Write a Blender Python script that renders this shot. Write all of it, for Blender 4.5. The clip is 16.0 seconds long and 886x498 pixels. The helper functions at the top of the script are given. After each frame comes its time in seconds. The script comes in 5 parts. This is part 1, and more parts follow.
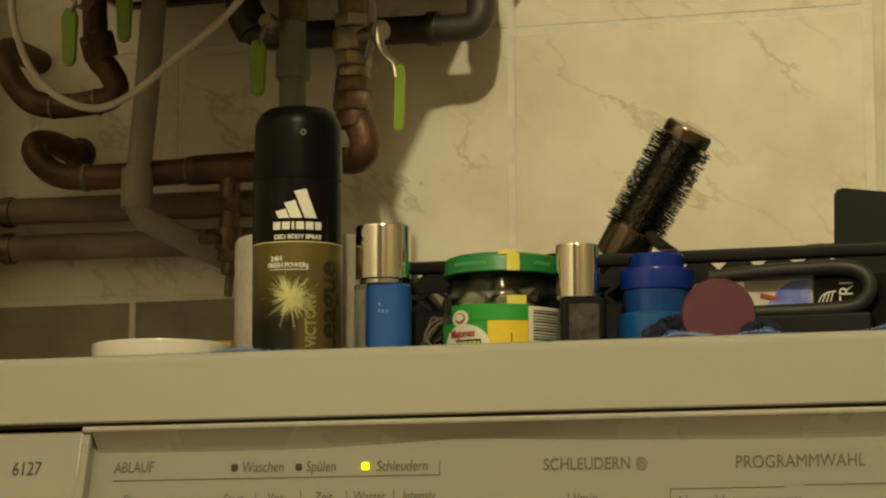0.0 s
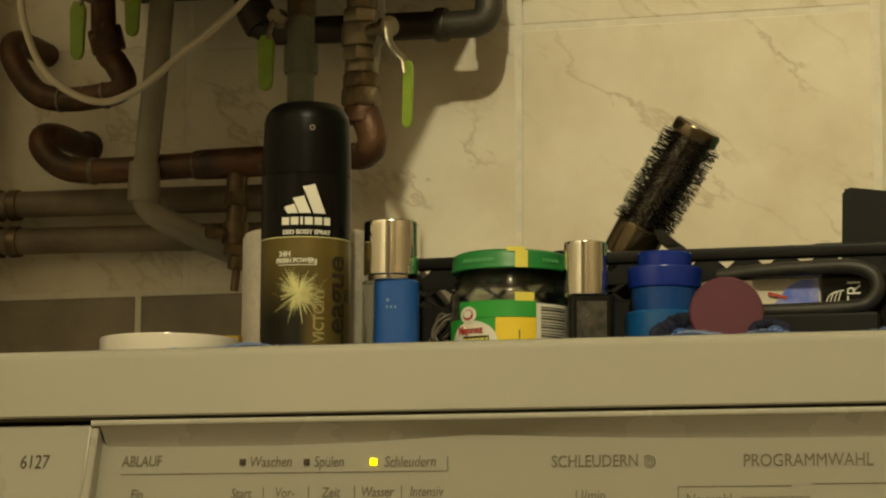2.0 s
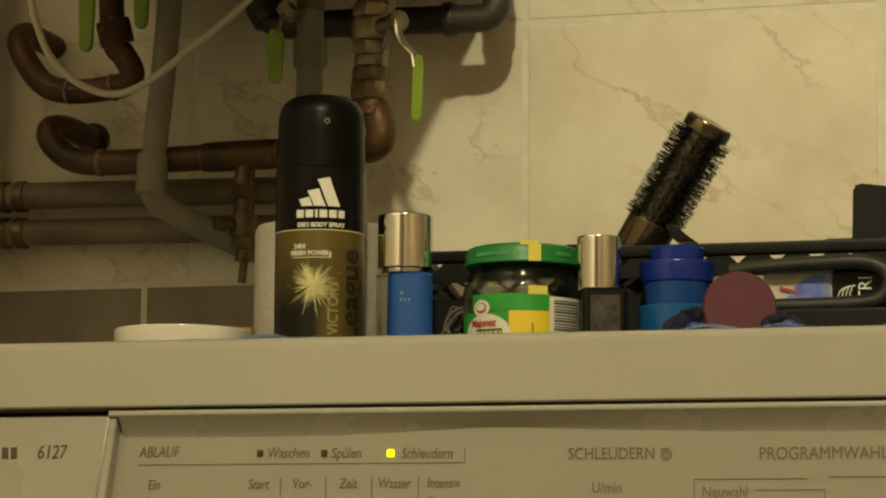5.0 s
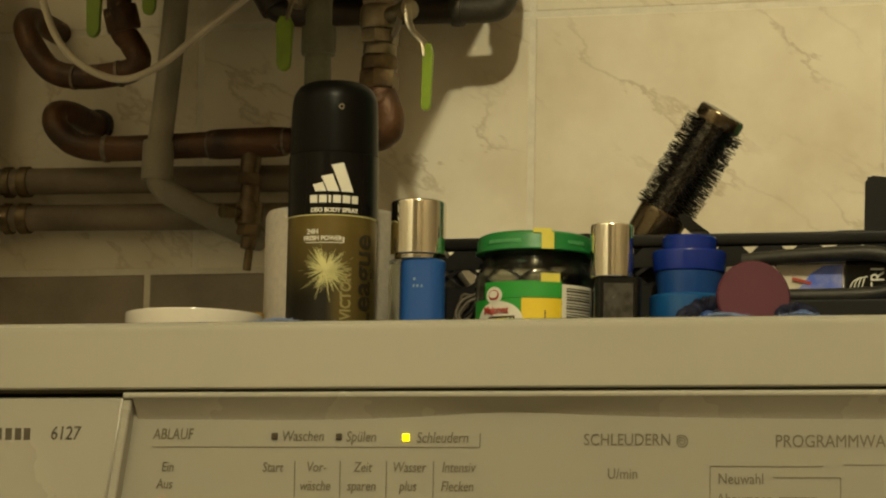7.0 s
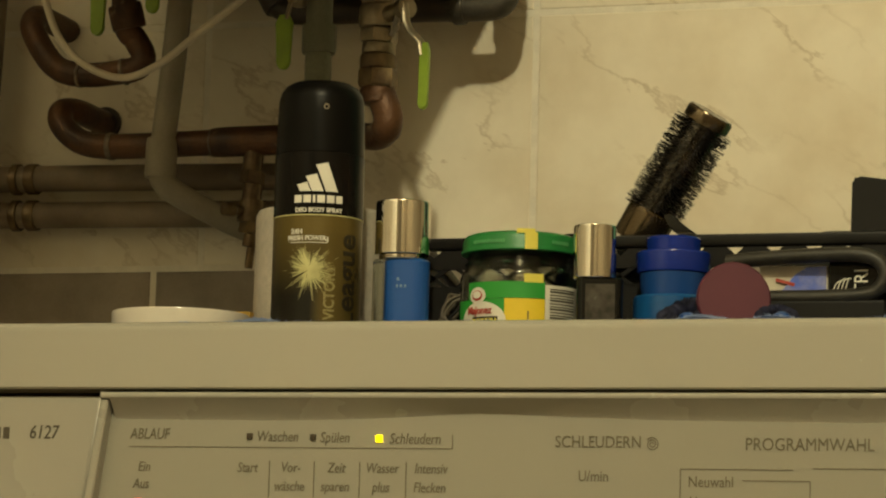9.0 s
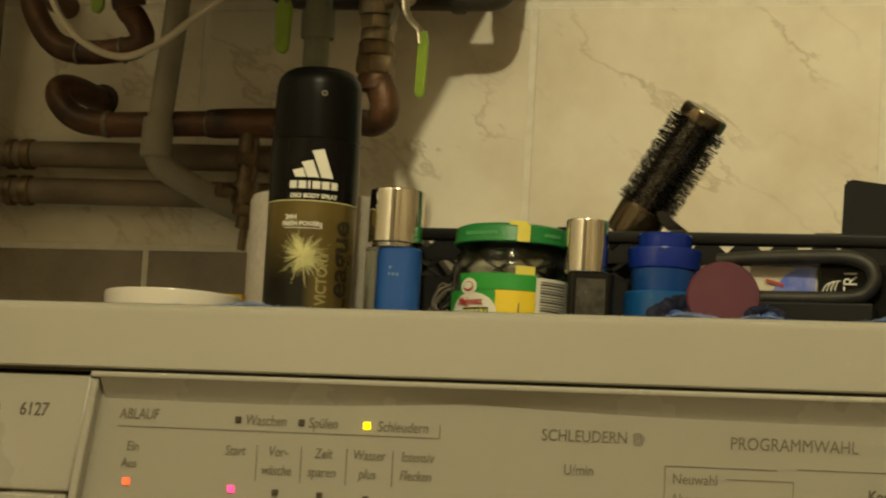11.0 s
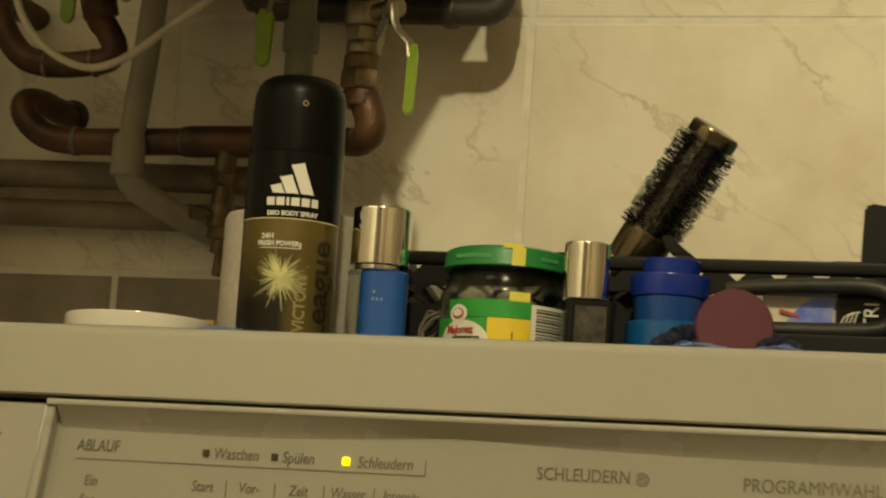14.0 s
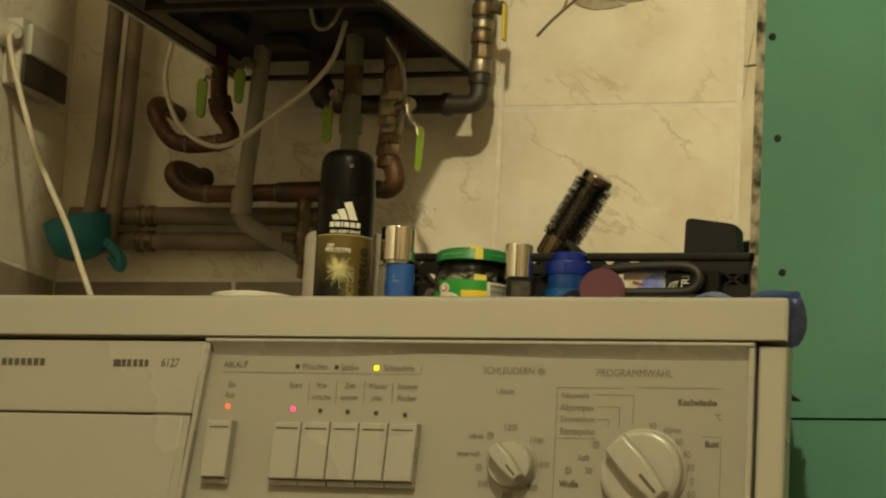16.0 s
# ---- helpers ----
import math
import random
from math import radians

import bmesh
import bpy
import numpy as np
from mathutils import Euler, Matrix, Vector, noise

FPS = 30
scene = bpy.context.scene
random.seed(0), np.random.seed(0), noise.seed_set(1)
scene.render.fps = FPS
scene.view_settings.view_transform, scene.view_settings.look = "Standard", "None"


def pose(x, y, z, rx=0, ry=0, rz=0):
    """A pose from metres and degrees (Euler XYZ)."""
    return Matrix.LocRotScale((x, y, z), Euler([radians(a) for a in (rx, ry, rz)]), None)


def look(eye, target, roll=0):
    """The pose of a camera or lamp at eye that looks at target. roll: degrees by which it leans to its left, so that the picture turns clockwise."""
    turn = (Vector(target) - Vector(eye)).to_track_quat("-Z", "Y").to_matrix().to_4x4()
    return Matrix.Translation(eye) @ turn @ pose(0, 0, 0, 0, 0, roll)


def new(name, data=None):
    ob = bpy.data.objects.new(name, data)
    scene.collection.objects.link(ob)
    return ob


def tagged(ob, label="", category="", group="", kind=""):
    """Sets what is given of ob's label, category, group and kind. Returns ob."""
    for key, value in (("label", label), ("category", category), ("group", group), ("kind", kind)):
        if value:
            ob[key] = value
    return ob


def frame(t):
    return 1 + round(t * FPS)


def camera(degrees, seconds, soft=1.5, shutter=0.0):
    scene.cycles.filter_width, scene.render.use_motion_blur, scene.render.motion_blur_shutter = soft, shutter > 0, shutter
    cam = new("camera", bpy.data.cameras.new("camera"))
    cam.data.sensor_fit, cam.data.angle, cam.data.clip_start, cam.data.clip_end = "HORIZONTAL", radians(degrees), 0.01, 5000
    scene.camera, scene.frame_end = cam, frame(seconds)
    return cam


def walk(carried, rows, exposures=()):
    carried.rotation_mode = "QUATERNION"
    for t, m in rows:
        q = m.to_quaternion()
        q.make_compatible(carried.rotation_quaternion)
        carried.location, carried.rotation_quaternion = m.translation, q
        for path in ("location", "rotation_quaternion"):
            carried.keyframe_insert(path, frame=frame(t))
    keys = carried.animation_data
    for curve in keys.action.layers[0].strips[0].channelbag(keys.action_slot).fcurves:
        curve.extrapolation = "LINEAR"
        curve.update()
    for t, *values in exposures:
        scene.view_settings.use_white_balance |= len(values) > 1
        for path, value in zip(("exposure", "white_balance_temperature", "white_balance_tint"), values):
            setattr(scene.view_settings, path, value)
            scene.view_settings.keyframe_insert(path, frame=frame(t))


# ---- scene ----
cam = camera(19.0, 16.0, soft=2.1, shutter=0.5)
PATH = [
    (0, (0.3722, -1.2825, 0.7091), (-0.1886, 0.6195, 0.9930), -0.15),
    (0.5, (0.3704, -1.2826, 0.7113), (-0.1891, 0.6194, 0.9926), -0.14),
    (1, (0.3699, -1.2881, 0.7114), (-0.1898, 0.6139, 0.9911), -0.02),
    (1.5, (0.3637, -1.2886, 0.7128), (-0.1888, 0.6134, 0.9888), 0.08),
    (2, (0.3670, -1.2858, 0.7097), (-0.1919, 0.6152, 0.9895), 0.28),
    (2.5, (0.3637, -1.2903, 0.7092), (-0.1904, 0.6127, 0.9873), 0.17),
    (3, (0.3623, -1.2909, 0.7088), (-0.1916, 0.6121, 0.9865), 0.53),
    (3.5, (0.3602, -1.2934, 0.7086), (-0.1911, 0.6106, 0.9858), 0.56),
    (6, (0.3441, -1.3030, 0.7063), (-0.1890, 0.6030, 0.9798), 0.60),
    (6.5, (0.3419, -1.3039, 0.7032), (-0.1915, 0.6011, 0.9785), 0.96),
    (7, (0.3257, -1.3073, 0.6980), (-0.1930, 0.5997, 0.9753), 1.11),
    (7.5, (0.3600, -1.2905, 0.7011), (-0.1988, 0.6105, 0.9752), 1.43),
    (8, (0.3806, -1.2823, 0.7026), (-0.1979, 0.6157, 0.9755), 1.17),
    (10.5, (0.3741, -1.3121, 0.7077), (-0.2015, 0.5829, 0.9671), 2.71),
    (11, (0.3778, -1.3023, 0.7089), (-0.1907, 0.5977, 0.9640), 3.27),
    (11.5, (0.3060, -1.1210, 0.7270), (-0.2180, 0.7920, 1.0050), 3.50),
    (12, (0.2880, -1.0340, 0.7360), (-0.2380, 0.8800, 1.0220), 3.80),
    (12.5, (0.2920, -1.0330, 0.7370), (-0.2420, 0.8790, 1.0220), 4.00),
    (13, (0.2920, -1.0370, 0.7350), (-0.2470, 0.8740, 1.0210), 4.00),
    (13.5, (0.2860, -1.0380, 0.7330), (-0.2510, 0.8720, 1.0230), 4.00),
    (14, (0.3450, -1.1940, 0.7090), (-0.2150, 0.7060, 1.0030), 4.00),
    (14.5, (0.4370, -1.4060, 0.6700), (-0.1490, 0.4810, 0.9770), 3.70),
    (15, (0.5780, -1.7120, 0.6390), (-0.0480, 0.1650, 0.9310), 3.30),
    (15.5, (0.6940, -2.0120, 0.5880), (0.0580, -0.1390, 0.8860), 3.00),
    (16, (0.6890, -2.0840, 0.5200), (0.0750, -0.2110, 0.8540), 3.00),
]
walk(cam, [(t, look(e, g, r)) for t, e, g, r in PATH], exposures=[(0, 0.0), (16, 0.0)])

# ---- light ----
world = bpy.data.worlds.new("room_air")
scene.world = world
world.use_nodes = True
world.node_tree.nodes["Background"].inputs[0].default_value = (0.9, 0.72, 0.42, 1)
world.node_tree.nodes["Background"].inputs[1].default_value = 0.004
lamp = new("ceiling_bulb", bpy.data.lights.new("ceiling_bulb", "POINT"))
lamp.data.energy, lamp.data.color, lamp.data.shadow_soft_size = 113.0, (0.975, 0.90, 0.560), 0.05
lamp.matrix_world = pose(0.415, -1.76, 2.25)


# ---- materials ----
def mat(name, colour, rough=0.5, metal=0.0, vary=0.12, scale=40.0, bump=0.0, fine=400.0, spec=0.5, piece=0.0, stain=None, coat=0.0):
    """A surface with two scales of variation, an optional second stain colour and a fine relief."""
    m = bpy.data.materials.new(name)
    m.use_nodes = True
    nt = m.node_tree
    b = nt.nodes["Principled BSDF"]
    geo = nt.nodes.new("ShaderNodeNewGeometry")
    big, small = nt.nodes.new("ShaderNodeTexNoise"), nt.nodes.new("ShaderNodeTexNoise")
    for n, s in ((big, scale), (small, fine)):
        n.inputs["Scale"].default_value, n.inputs["Detail"].default_value = s, 5
        nt.links.new(geo.outputs["Position"], n.inputs["Vector"])
    ramp = nt.nodes.new("ShaderNodeValToRGB")
    dark = stain or tuple(c * (1 - vary * 2) for c in colour)
    ramp.color_ramp.elements[0].position, ramp.color_ramp.elements[1].position = 0.34, 0.62
    ramp.color_ramp.elements[0].color, ramp.color_ramp.elements[1].color = (*dark, 1), (*colour, 1)
    nt.links.new(big.outputs[0], ramp.inputs[0])
    hsv = nt.nodes.new("ShaderNodeHueSaturation")
    nt.links.new(ramp.outputs[0], hsv.inputs["Color"])
    val = nt.nodes.new("ShaderNodeMapRange")
    val.inputs["To Min"].default_value, val.inputs["To Max"].default_value = 1 - vary, 1 + vary
    nt.links.new(small.outputs[0], val.inputs["Value"])
    last = val.outputs[0]
    if piece:
        info, mul = nt.nodes.new("ShaderNodeObjectInfo"), nt.nodes.new("ShaderNodeMath")
        pr = nt.nodes.new("ShaderNodeMapRange")
        pr.inputs["To Min"].default_value, pr.inputs["To Max"].default_value = 1 - piece, 1 + piece
        nt.links.new(info.outputs["Random"], pr.inputs["Value"])
        mul.operation = "MULTIPLY"
        nt.links.new(last, mul.inputs[0])
        nt.links.new(pr.outputs[0], mul.inputs[1])
        last = mul.outputs[0]
    nt.links.new(last, hsv.inputs["Value"])
    nt.links.new(hsv.outputs[0], b.inputs["Base Color"])
    rr = nt.nodes.new("ShaderNodeMapRange")
    rr.inputs["To Min"].default_value, rr.inputs["To Max"].default_value = max(0.02, rough * 0.8), min(1, rough * 1.2)
    nt.links.new(big.outputs[0], rr.inputs["Value"])
    nt.links.new(rr.outputs[0], b.inputs["Roughness"])
    b.inputs["Metallic"].default_value = metal
    b.inputs["Specular IOR Level"].default_value = spec
    b.inputs["Coat Weight"].default_value = coat
    if bump:
        bp = nt.nodes.new("ShaderNodeBump")
        bp.inputs["Strength"].default_value, bp.inputs["Distance"].default_value = bump, 0.001
        nt.links.new(small.outputs[0], bp.inputs["Height"])
        nt.links.new(bp.outputs[0], b.inputs["Normal"])
    return m


def marble(name, base, cloud, vein):
    """Cream ceramic with soft clouds and thin wandering veins, under a satin glaze."""
    m = mat(name, base, 0.30, vary=0.035, scale=16, fine=110, piece=0.03, stain=cloud, bump=0.04)
    nt = m.node_tree
    b = nt.nodes["Principled BSDF"]
    old = b.inputs["Base Color"].links[0].from_socket
    geo, info = nt.nodes.new("ShaderNodeNewGeometry"), nt.nodes.new("ShaderNodeObjectInfo")
    shift = nt.nodes.new("ShaderNodeVectorMath")
    shift.operation = "MULTIPLY_ADD"
    nt.links.new(info.outputs["Random"], shift.inputs[0])
    shift.inputs[1].default_value = (7, 3, 5)
    nt.links.new(geo.outputs["Position"], shift.inputs[2])
    lean = nt.nodes.new("ShaderNodeMapping")
    lean.vector_type = "TEXTURE"
    lean.inputs["Rotation"].default_value, lean.inputs["Scale"].default_value = (0, radians(33), 0), (1.7, 1.0, 0.75)
    nt.links.new(shift.outputs[0], lean.inputs["Vector"])
    warp = nt.nodes.new("ShaderNodeTexNoise")
    warp.inputs["Scale"].default_value, warp.inputs["Detail"].default_value = 11.0, 6
    warp.inputs["Roughness"].default_value, warp.inputs["Distortion"].default_value = 0.60, 0.15
    nt.links.new(lean.outputs[0], warp.inputs["Vector"])
    vr = nt.nodes.new("ShaderNodeValToRGB")
    e = vr.color_ramp.elements
    e[0].position, e[0].color = 0.478, (0, 0, 0, 1)
    e[1].position, e[1].color = 0.516, (0, 0, 0, 1)
    mid = e.new(0.50)
    mid.color = (1, 1, 1, 1)
    nt.links.new(warp.outputs[0], vr.inputs[0])
    patch = nt.nodes.new("ShaderNodeTexNoise")
    patch.inputs["Scale"].default_value = 11
    nt.links.new(shift.outputs[0], patch.inputs["Vector"])
    pr = nt.nodes.new("ShaderNodeMapRange")
    pr.inputs["From Min"].default_value, pr.inputs["From Max"].default_value = 0.40, 0.62
    pr.inputs["To Max"].default_value = 0.56
    nt.links.new(patch.outputs[0], pr.inputs["Value"])
    mul = nt.nodes.new("ShaderNodeMath")
    mul.operation = "MULTIPLY"
    nt.links.new(vr.outputs[0], mul.inputs[0])
    nt.links.new(pr.outputs[0], mul.inputs[1])
    mix = nt.nodes.new("ShaderNodeMix")
    mix.data_type = "RGBA"
    nt.links.new(mul.outputs[0], mix.inputs["Factor"])
    nt.links.new(old, mix.inputs["A"])
    mix.inputs["B"].default_value = (*vein, 1)
    nt.links.new(mix.outputs["Result"], b.inputs["Base Color"])
    return m


def glass(name, colour, rough=0.02):
    m = bpy.data.materials.new(name)
    m.use_nodes = True
    b = m.node_tree.nodes["Principled BSDF"]
    b.inputs["Base Color"].default_value = (*colour, 1)
    b.inputs["Transmission Weight"].default_value, b.inputs["Roughness"].default_value, b.inputs["IOR"].default_value = 1, rough, 1.07
    b.inputs["Coat Weight"].default_value, b.inputs["Coat Roughness"].default_value = 0.8, 0.04
    return m


def glow(name, colour, strength):
    m = mat(name, colour, 0.3)
    b = m.node_tree.nodes["Principled BSDF"]
    b.inputs["Emission Color"].default_value, b.inputs["Emission Strength"].default_value = (*colour, 1), strength
    return m


TILE = marble("cream_marbled_tile", (0.79, 0.73, 0.60), (0.685, 0.61, 0.475), (0.42, 0.33, 0.21))
TILE_DARK = mat("grey_border_tile", (0.30, 0.25, 0.195), 0.35, vary=0.12, scale=30, piece=0.1)
GROUT = mat("pale_grout", (0.80, 0.75, 0.64), 0.8, vary=0.06, scale=60, bump=0.3)
BROKEN = mat("broken_plaster", (0.50, 0.43, 0.32), 0.95, vary=0.3, scale=75, bump=1.0, stain=(0.035, 0.026, 0.018))
PLASTER = mat("painted_plaster", (0.305, 0.245, 0.17), 0.85, vary=0.06, scale=6, bump=0.2)
GREEN_BOARD = mat("green_plasterboard", (0.098, 0.275, 0.200), 0.8, vary=0.08, scale=5, fine=300, bump=0.15)
FLOOR = mat("floor_tile", (0.22, 0.18, 0.14), 0.4, vary=0.1, scale=5)
ENAMEL = mat("cream_white_enamel", (0.375, 0.358, 0.305), 0.26, vary=0.012, scale=7, fine=200, coat=0.3)
PANEL = mat("ivory_plastic", (0.355, 0.338, 0.288), 0.27, vary=0.012, scale=8, fine=300)
PANEL_FOIL = mat("ivory_panel_foil", (0.305, 0.290, 0.242), 0.20, vary=0.01, scale=8, fine=300)
PRINT = mat("grey_brown_print", (0.125, 0.105, 0.064), 0.6, vary=0.05)
PRINT_DARK = mat("dark_print", (0.075, 0.062, 0.042), 0.6, vary=0.05)
# brown that puts the shade of narrow gaps into the colour
GAP = mat("gap_shade_brown", (0.13, 0.105, 0.06), 0.8)
LED_OFF = mat("unlit_indicator", (0.05, 0.035, 0.02), 0.3)
LED_YELLOW = glow("lit_yellow_indicator", (1.0, 0.75, 0.0), 2.2)
LED_RED = glow("lit_red_indicator", (1.0, 0.10, 0.03), 1.6)
LED_PINK = glow("lit_pink_indicator", (1.0, 0.06, 0.22), 1.6)
BLACK = mat("black_plastic", (0.006, 0.0055, 0.005), 0.38, vary=0.1, spec=0.22)
BLACK_MATT = mat("matt_black_plastic", (0.009, 0.008, 0.0075), 0.55, vary=0.15, spec=0.2)
CAP_BLACK = mat("deep_black_cap", (0.005, 0.0045, 0.004), 0.33, vary=0.05, spec=0.10)
BAND_BLACK = mat("black_band_lacquer", (0.006, 0.005, 0.0045), 0.25, vary=0.05, spec=0.14)
BLACK_GLOSS = mat("glossy_black_lacquer", (0.006, 0.006, 0.0055), 0.2, vary=0.05, spec=0.3)
CHROME = mat("chromed_plastic", (0.80, 0.77, 0.70), 0.06, 1.0, vary=0.02)
RUST = mat("rusty_copper_pipe", (0.115, 0.052, 0.022), 0.45, 0.35, vary=0.25, scale=35, bump=0.5, stain=(0.040, 0.022, 0.014))


def limescale(m, colour, edge):
    """Pale crusts in patches over a pipe."""
    nt = m.node_tree
    b = nt.nodes["Principled BSDF"]
    old = b.inputs["Base Color"].links[0].from_socket
    geo, n, r = nt.nodes.new("ShaderNodeNewGeometry"), nt.nodes.new("ShaderNodeTexNoise"), nt.nodes.new("ShaderNodeMapRange")
    n.inputs["Scale"].default_value, n.inputs["Detail"].default_value = 55, 6
    nt.links.new(geo.outputs["Position"], n.inputs["Vector"])
    r.inputs["From Min"].default_value, r.inputs["From Max"].default_value = edge, edge + 0.06
    nt.links.new(n.outputs[0], r.inputs["Value"])
    mix = nt.nodes.new("ShaderNodeMix")
    mix.data_type = "RGBA"
    nt.links.new(r.outputs[0], mix.inputs["Factor"])
    nt.links.new(old, mix.inputs["A"])
    mix.inputs["B"].default_value = (*colour, 1)
    nt.links.new(mix.outputs["Result"], b.inputs["Base Color"])


limescale(RUST, (0.30, 0.22, 0.14), 0.655)
SOLDER = mat("grey_solder_ring", (0.24, 0.19, 0.14), 0.55, 0.3, vary=0.3, scale=90, bump=0.4)
DARK_PIPE = mat("dark_painted_pipe", (0.05, 0.037, 0.027), 0.45, 0.2, vary=0.2, scale=40, bump=0.3)
GREY_PIPE = mat("grey_galvanised_elbow", (0.085, 0.075, 0.060), 0.5, 0.5, vary=0.2, scale=50, bump=0.3)
PAINT_PIPE = mat("cream_painted_pipe", (0.25, 0.195, 0.135), 0.5, vary=0.12, scale=20, bump=0.2, stain=(0.14, 0.105, 0.07))
WHITE_PIPE = mat("grey_white_plastic_pipe", (0.29, 0.255, 0.19), 0.5, vary=0.12, scale=20, bump=0.15)
GREEN_GREY_PIPE = mat("grey_green_pipe_paint", (0.21, 0.21, 0.145), 0.5, vary=0.15, scale=25, bump=0.2)
BRASS = mat("worn_brass", (0.20, 0.145, 0.08), 0.42, 0.8, vary=0.2, scale=60, bump=0.3, stain=(0.10, 0.07, 0.045))
STEEL = mat("dull_nickel", (0.31, 0.26, 0.185), 0.36, 0.8, vary=0.15, scale=70, bump=0.2)
LEVER = mat("green_lever_plastic", (0.225, 0.345, 0.014), 0.4, vary=0.1)
LEVER_YELLOW = mat("yellow_lever_plastic", (0.75, 0.55, 0.02), 0.4, vary=0.1)
CABLE = mat("white_cable", (0.60, 0.53, 0.41), 0.5, vary=0.06)
CABLE_GREY = mat("grey_cable", (0.30, 0.27, 0.22), 0.5, vary=0.08)
TANGLE = mat("brown_grey_cable", (0.12, 0.098, 0.07), 0.5, vary=0.1)
LOOP_GREY = mat("worn_black_rubber", (0.026, 0.023, 0.018), 0.5, vary=0.25, scale=70, bump=0.2)
BOILER_WHITE = mat("white_boiler_enamel", (0.55, 0.51, 0.43), 0.35, vary=0.03)
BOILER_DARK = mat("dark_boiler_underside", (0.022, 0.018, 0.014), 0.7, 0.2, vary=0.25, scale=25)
SHEET = mat("dark_sheet_metal", (0.055, 0.047, 0.037), 0.55, 0.5, vary=0.2, scale=30)
SOCKET = mat("grey_white_socket", (0.50, 0.46, 0.37), 0.45, vary=0.06)
TEAL = mat("teal_plastic", (0.018, 0.20, 0.24), 0.45, vary=0.1, scale=30)
TOWEL = mat("blue_terry_towel", (0.34, 0.44, 0.74), 0.95, vary=0.15, scale=150, fine=1500, bump=0.5)
GREEN_LID = mat("green_lacquered_lid", (0.012, 0.19, 0.040), 0.40, vary=0.06)
GREEN_LABEL = mat("green_paper_label", (0.02, 0.30, 0.03), 0.5, vary=0.05)
YELLOW_LABEL = mat("yellow_paper_label", (0.78, 0.56, 0.02), 0.5, vary=0.05)
LID_PRINT = mat("pale_green_print", (0.10, 0.36, 0.14), 0.4, vary=0.05)
STICKER = mat("yellow_sticker", (0.76, 0.66, 0.10), 0.5, vary=0.06)
WHITE_LABEL = mat("white_paper_label", (0.72, 0.68, 0.58), 0.55, vary=0.04)
RED_PRINT = mat("red_print", (0.45, 0.05, 0.03), 0.5)
PAPER = mat("white_tissue_paper", (0.47, 0.42, 0.35), 0.95, vary=0.06, scale=200, bump=0.6)
PORCELAIN = mat("white_porcelain", (0.72, 0.66, 0.56), 0.15, vary=0.03)
BLUE_PAINT = mat("blue_satin_bottle", (0.014, 0.085, 0.33), 0.32, vary=0.03)
BLUE_DEEP = mat("deep_blue_translucent_plastic", (0.006, 0.026, 0.26), 0.25, vary=0.06)
BLUE_MID = mat("mid_blue_plastic", (0.010, 0.058, 0.24), 0.3, vary=0.06)
BLUE_LIGHT = mat("light_blue_plastic", (0.008, 0.085, 0.27), 0.3, vary=0.06)
MAROON = mat("maroon_lacquer", (0.105, 0.021, 0.040), 0.5, vary=0.05)
BRONZE = mat("bronze_metal", (0.165, 0.125, 0.078), 0.24, 0.9, vary=0.08)
BRISTLE = mat("black_bristle", (0.016, 0.013, 0.011), 0.28)
BARREL = mat("dark_metal_barrel", (0.10, 0.09, 0.075), 0.22, 0.9, vary=0.4, scale=420, stain=(0.012, 0.010, 0.009))
NAVY = mat("navy_elastic", (0.016, 0.018, 0.055), 0.8, vary=0.3, scale=300, bump=0.6)
PURPLE = mat("blue_printed_card", (0.10, 0.16, 0.62), 0.22, vary=0.2, scale=60, stain=(0.36, 0.36, 0.52), coat=0.5)
BOARD_PALE = mat("pale_carton_board", (0.60, 0.54, 0.43), 0.5, vary=0.08, scale=40)
GLASS = glass("clear_glass", (0.74, 0.77, 0.71), 0.24)
LEAF = mat("brown_leaf_print", (0.22, 0.18, 0.10), 0.4, vary=0.2, scale=60)
LEAF_PALE = mat("pale_leaf_print", (0.42, 0.36, 0.24), 0.4, vary=0.15, scale=60)
BURST = mat("pale_gold_print", (0.66, 0.62, 0.28), 0.4, vary=0.1)
VICTORY_INK = mat("mid_gold_ink", (0.33, 0.28, 0.11), 0.4, vary=0.05)
WHITE_INK = mat("white_ink", (0.75, 0.72, 0.64), 0.4, vary=0.02)
FAINT_INK = mat("faint_white_ink", (0.20, 0.30, 0.46), 0.4, vary=0.1)
GOLD_INK = mat("dark_gold_ink", (0.022, 0.016, 0.006), 0.4, vary=0.05)


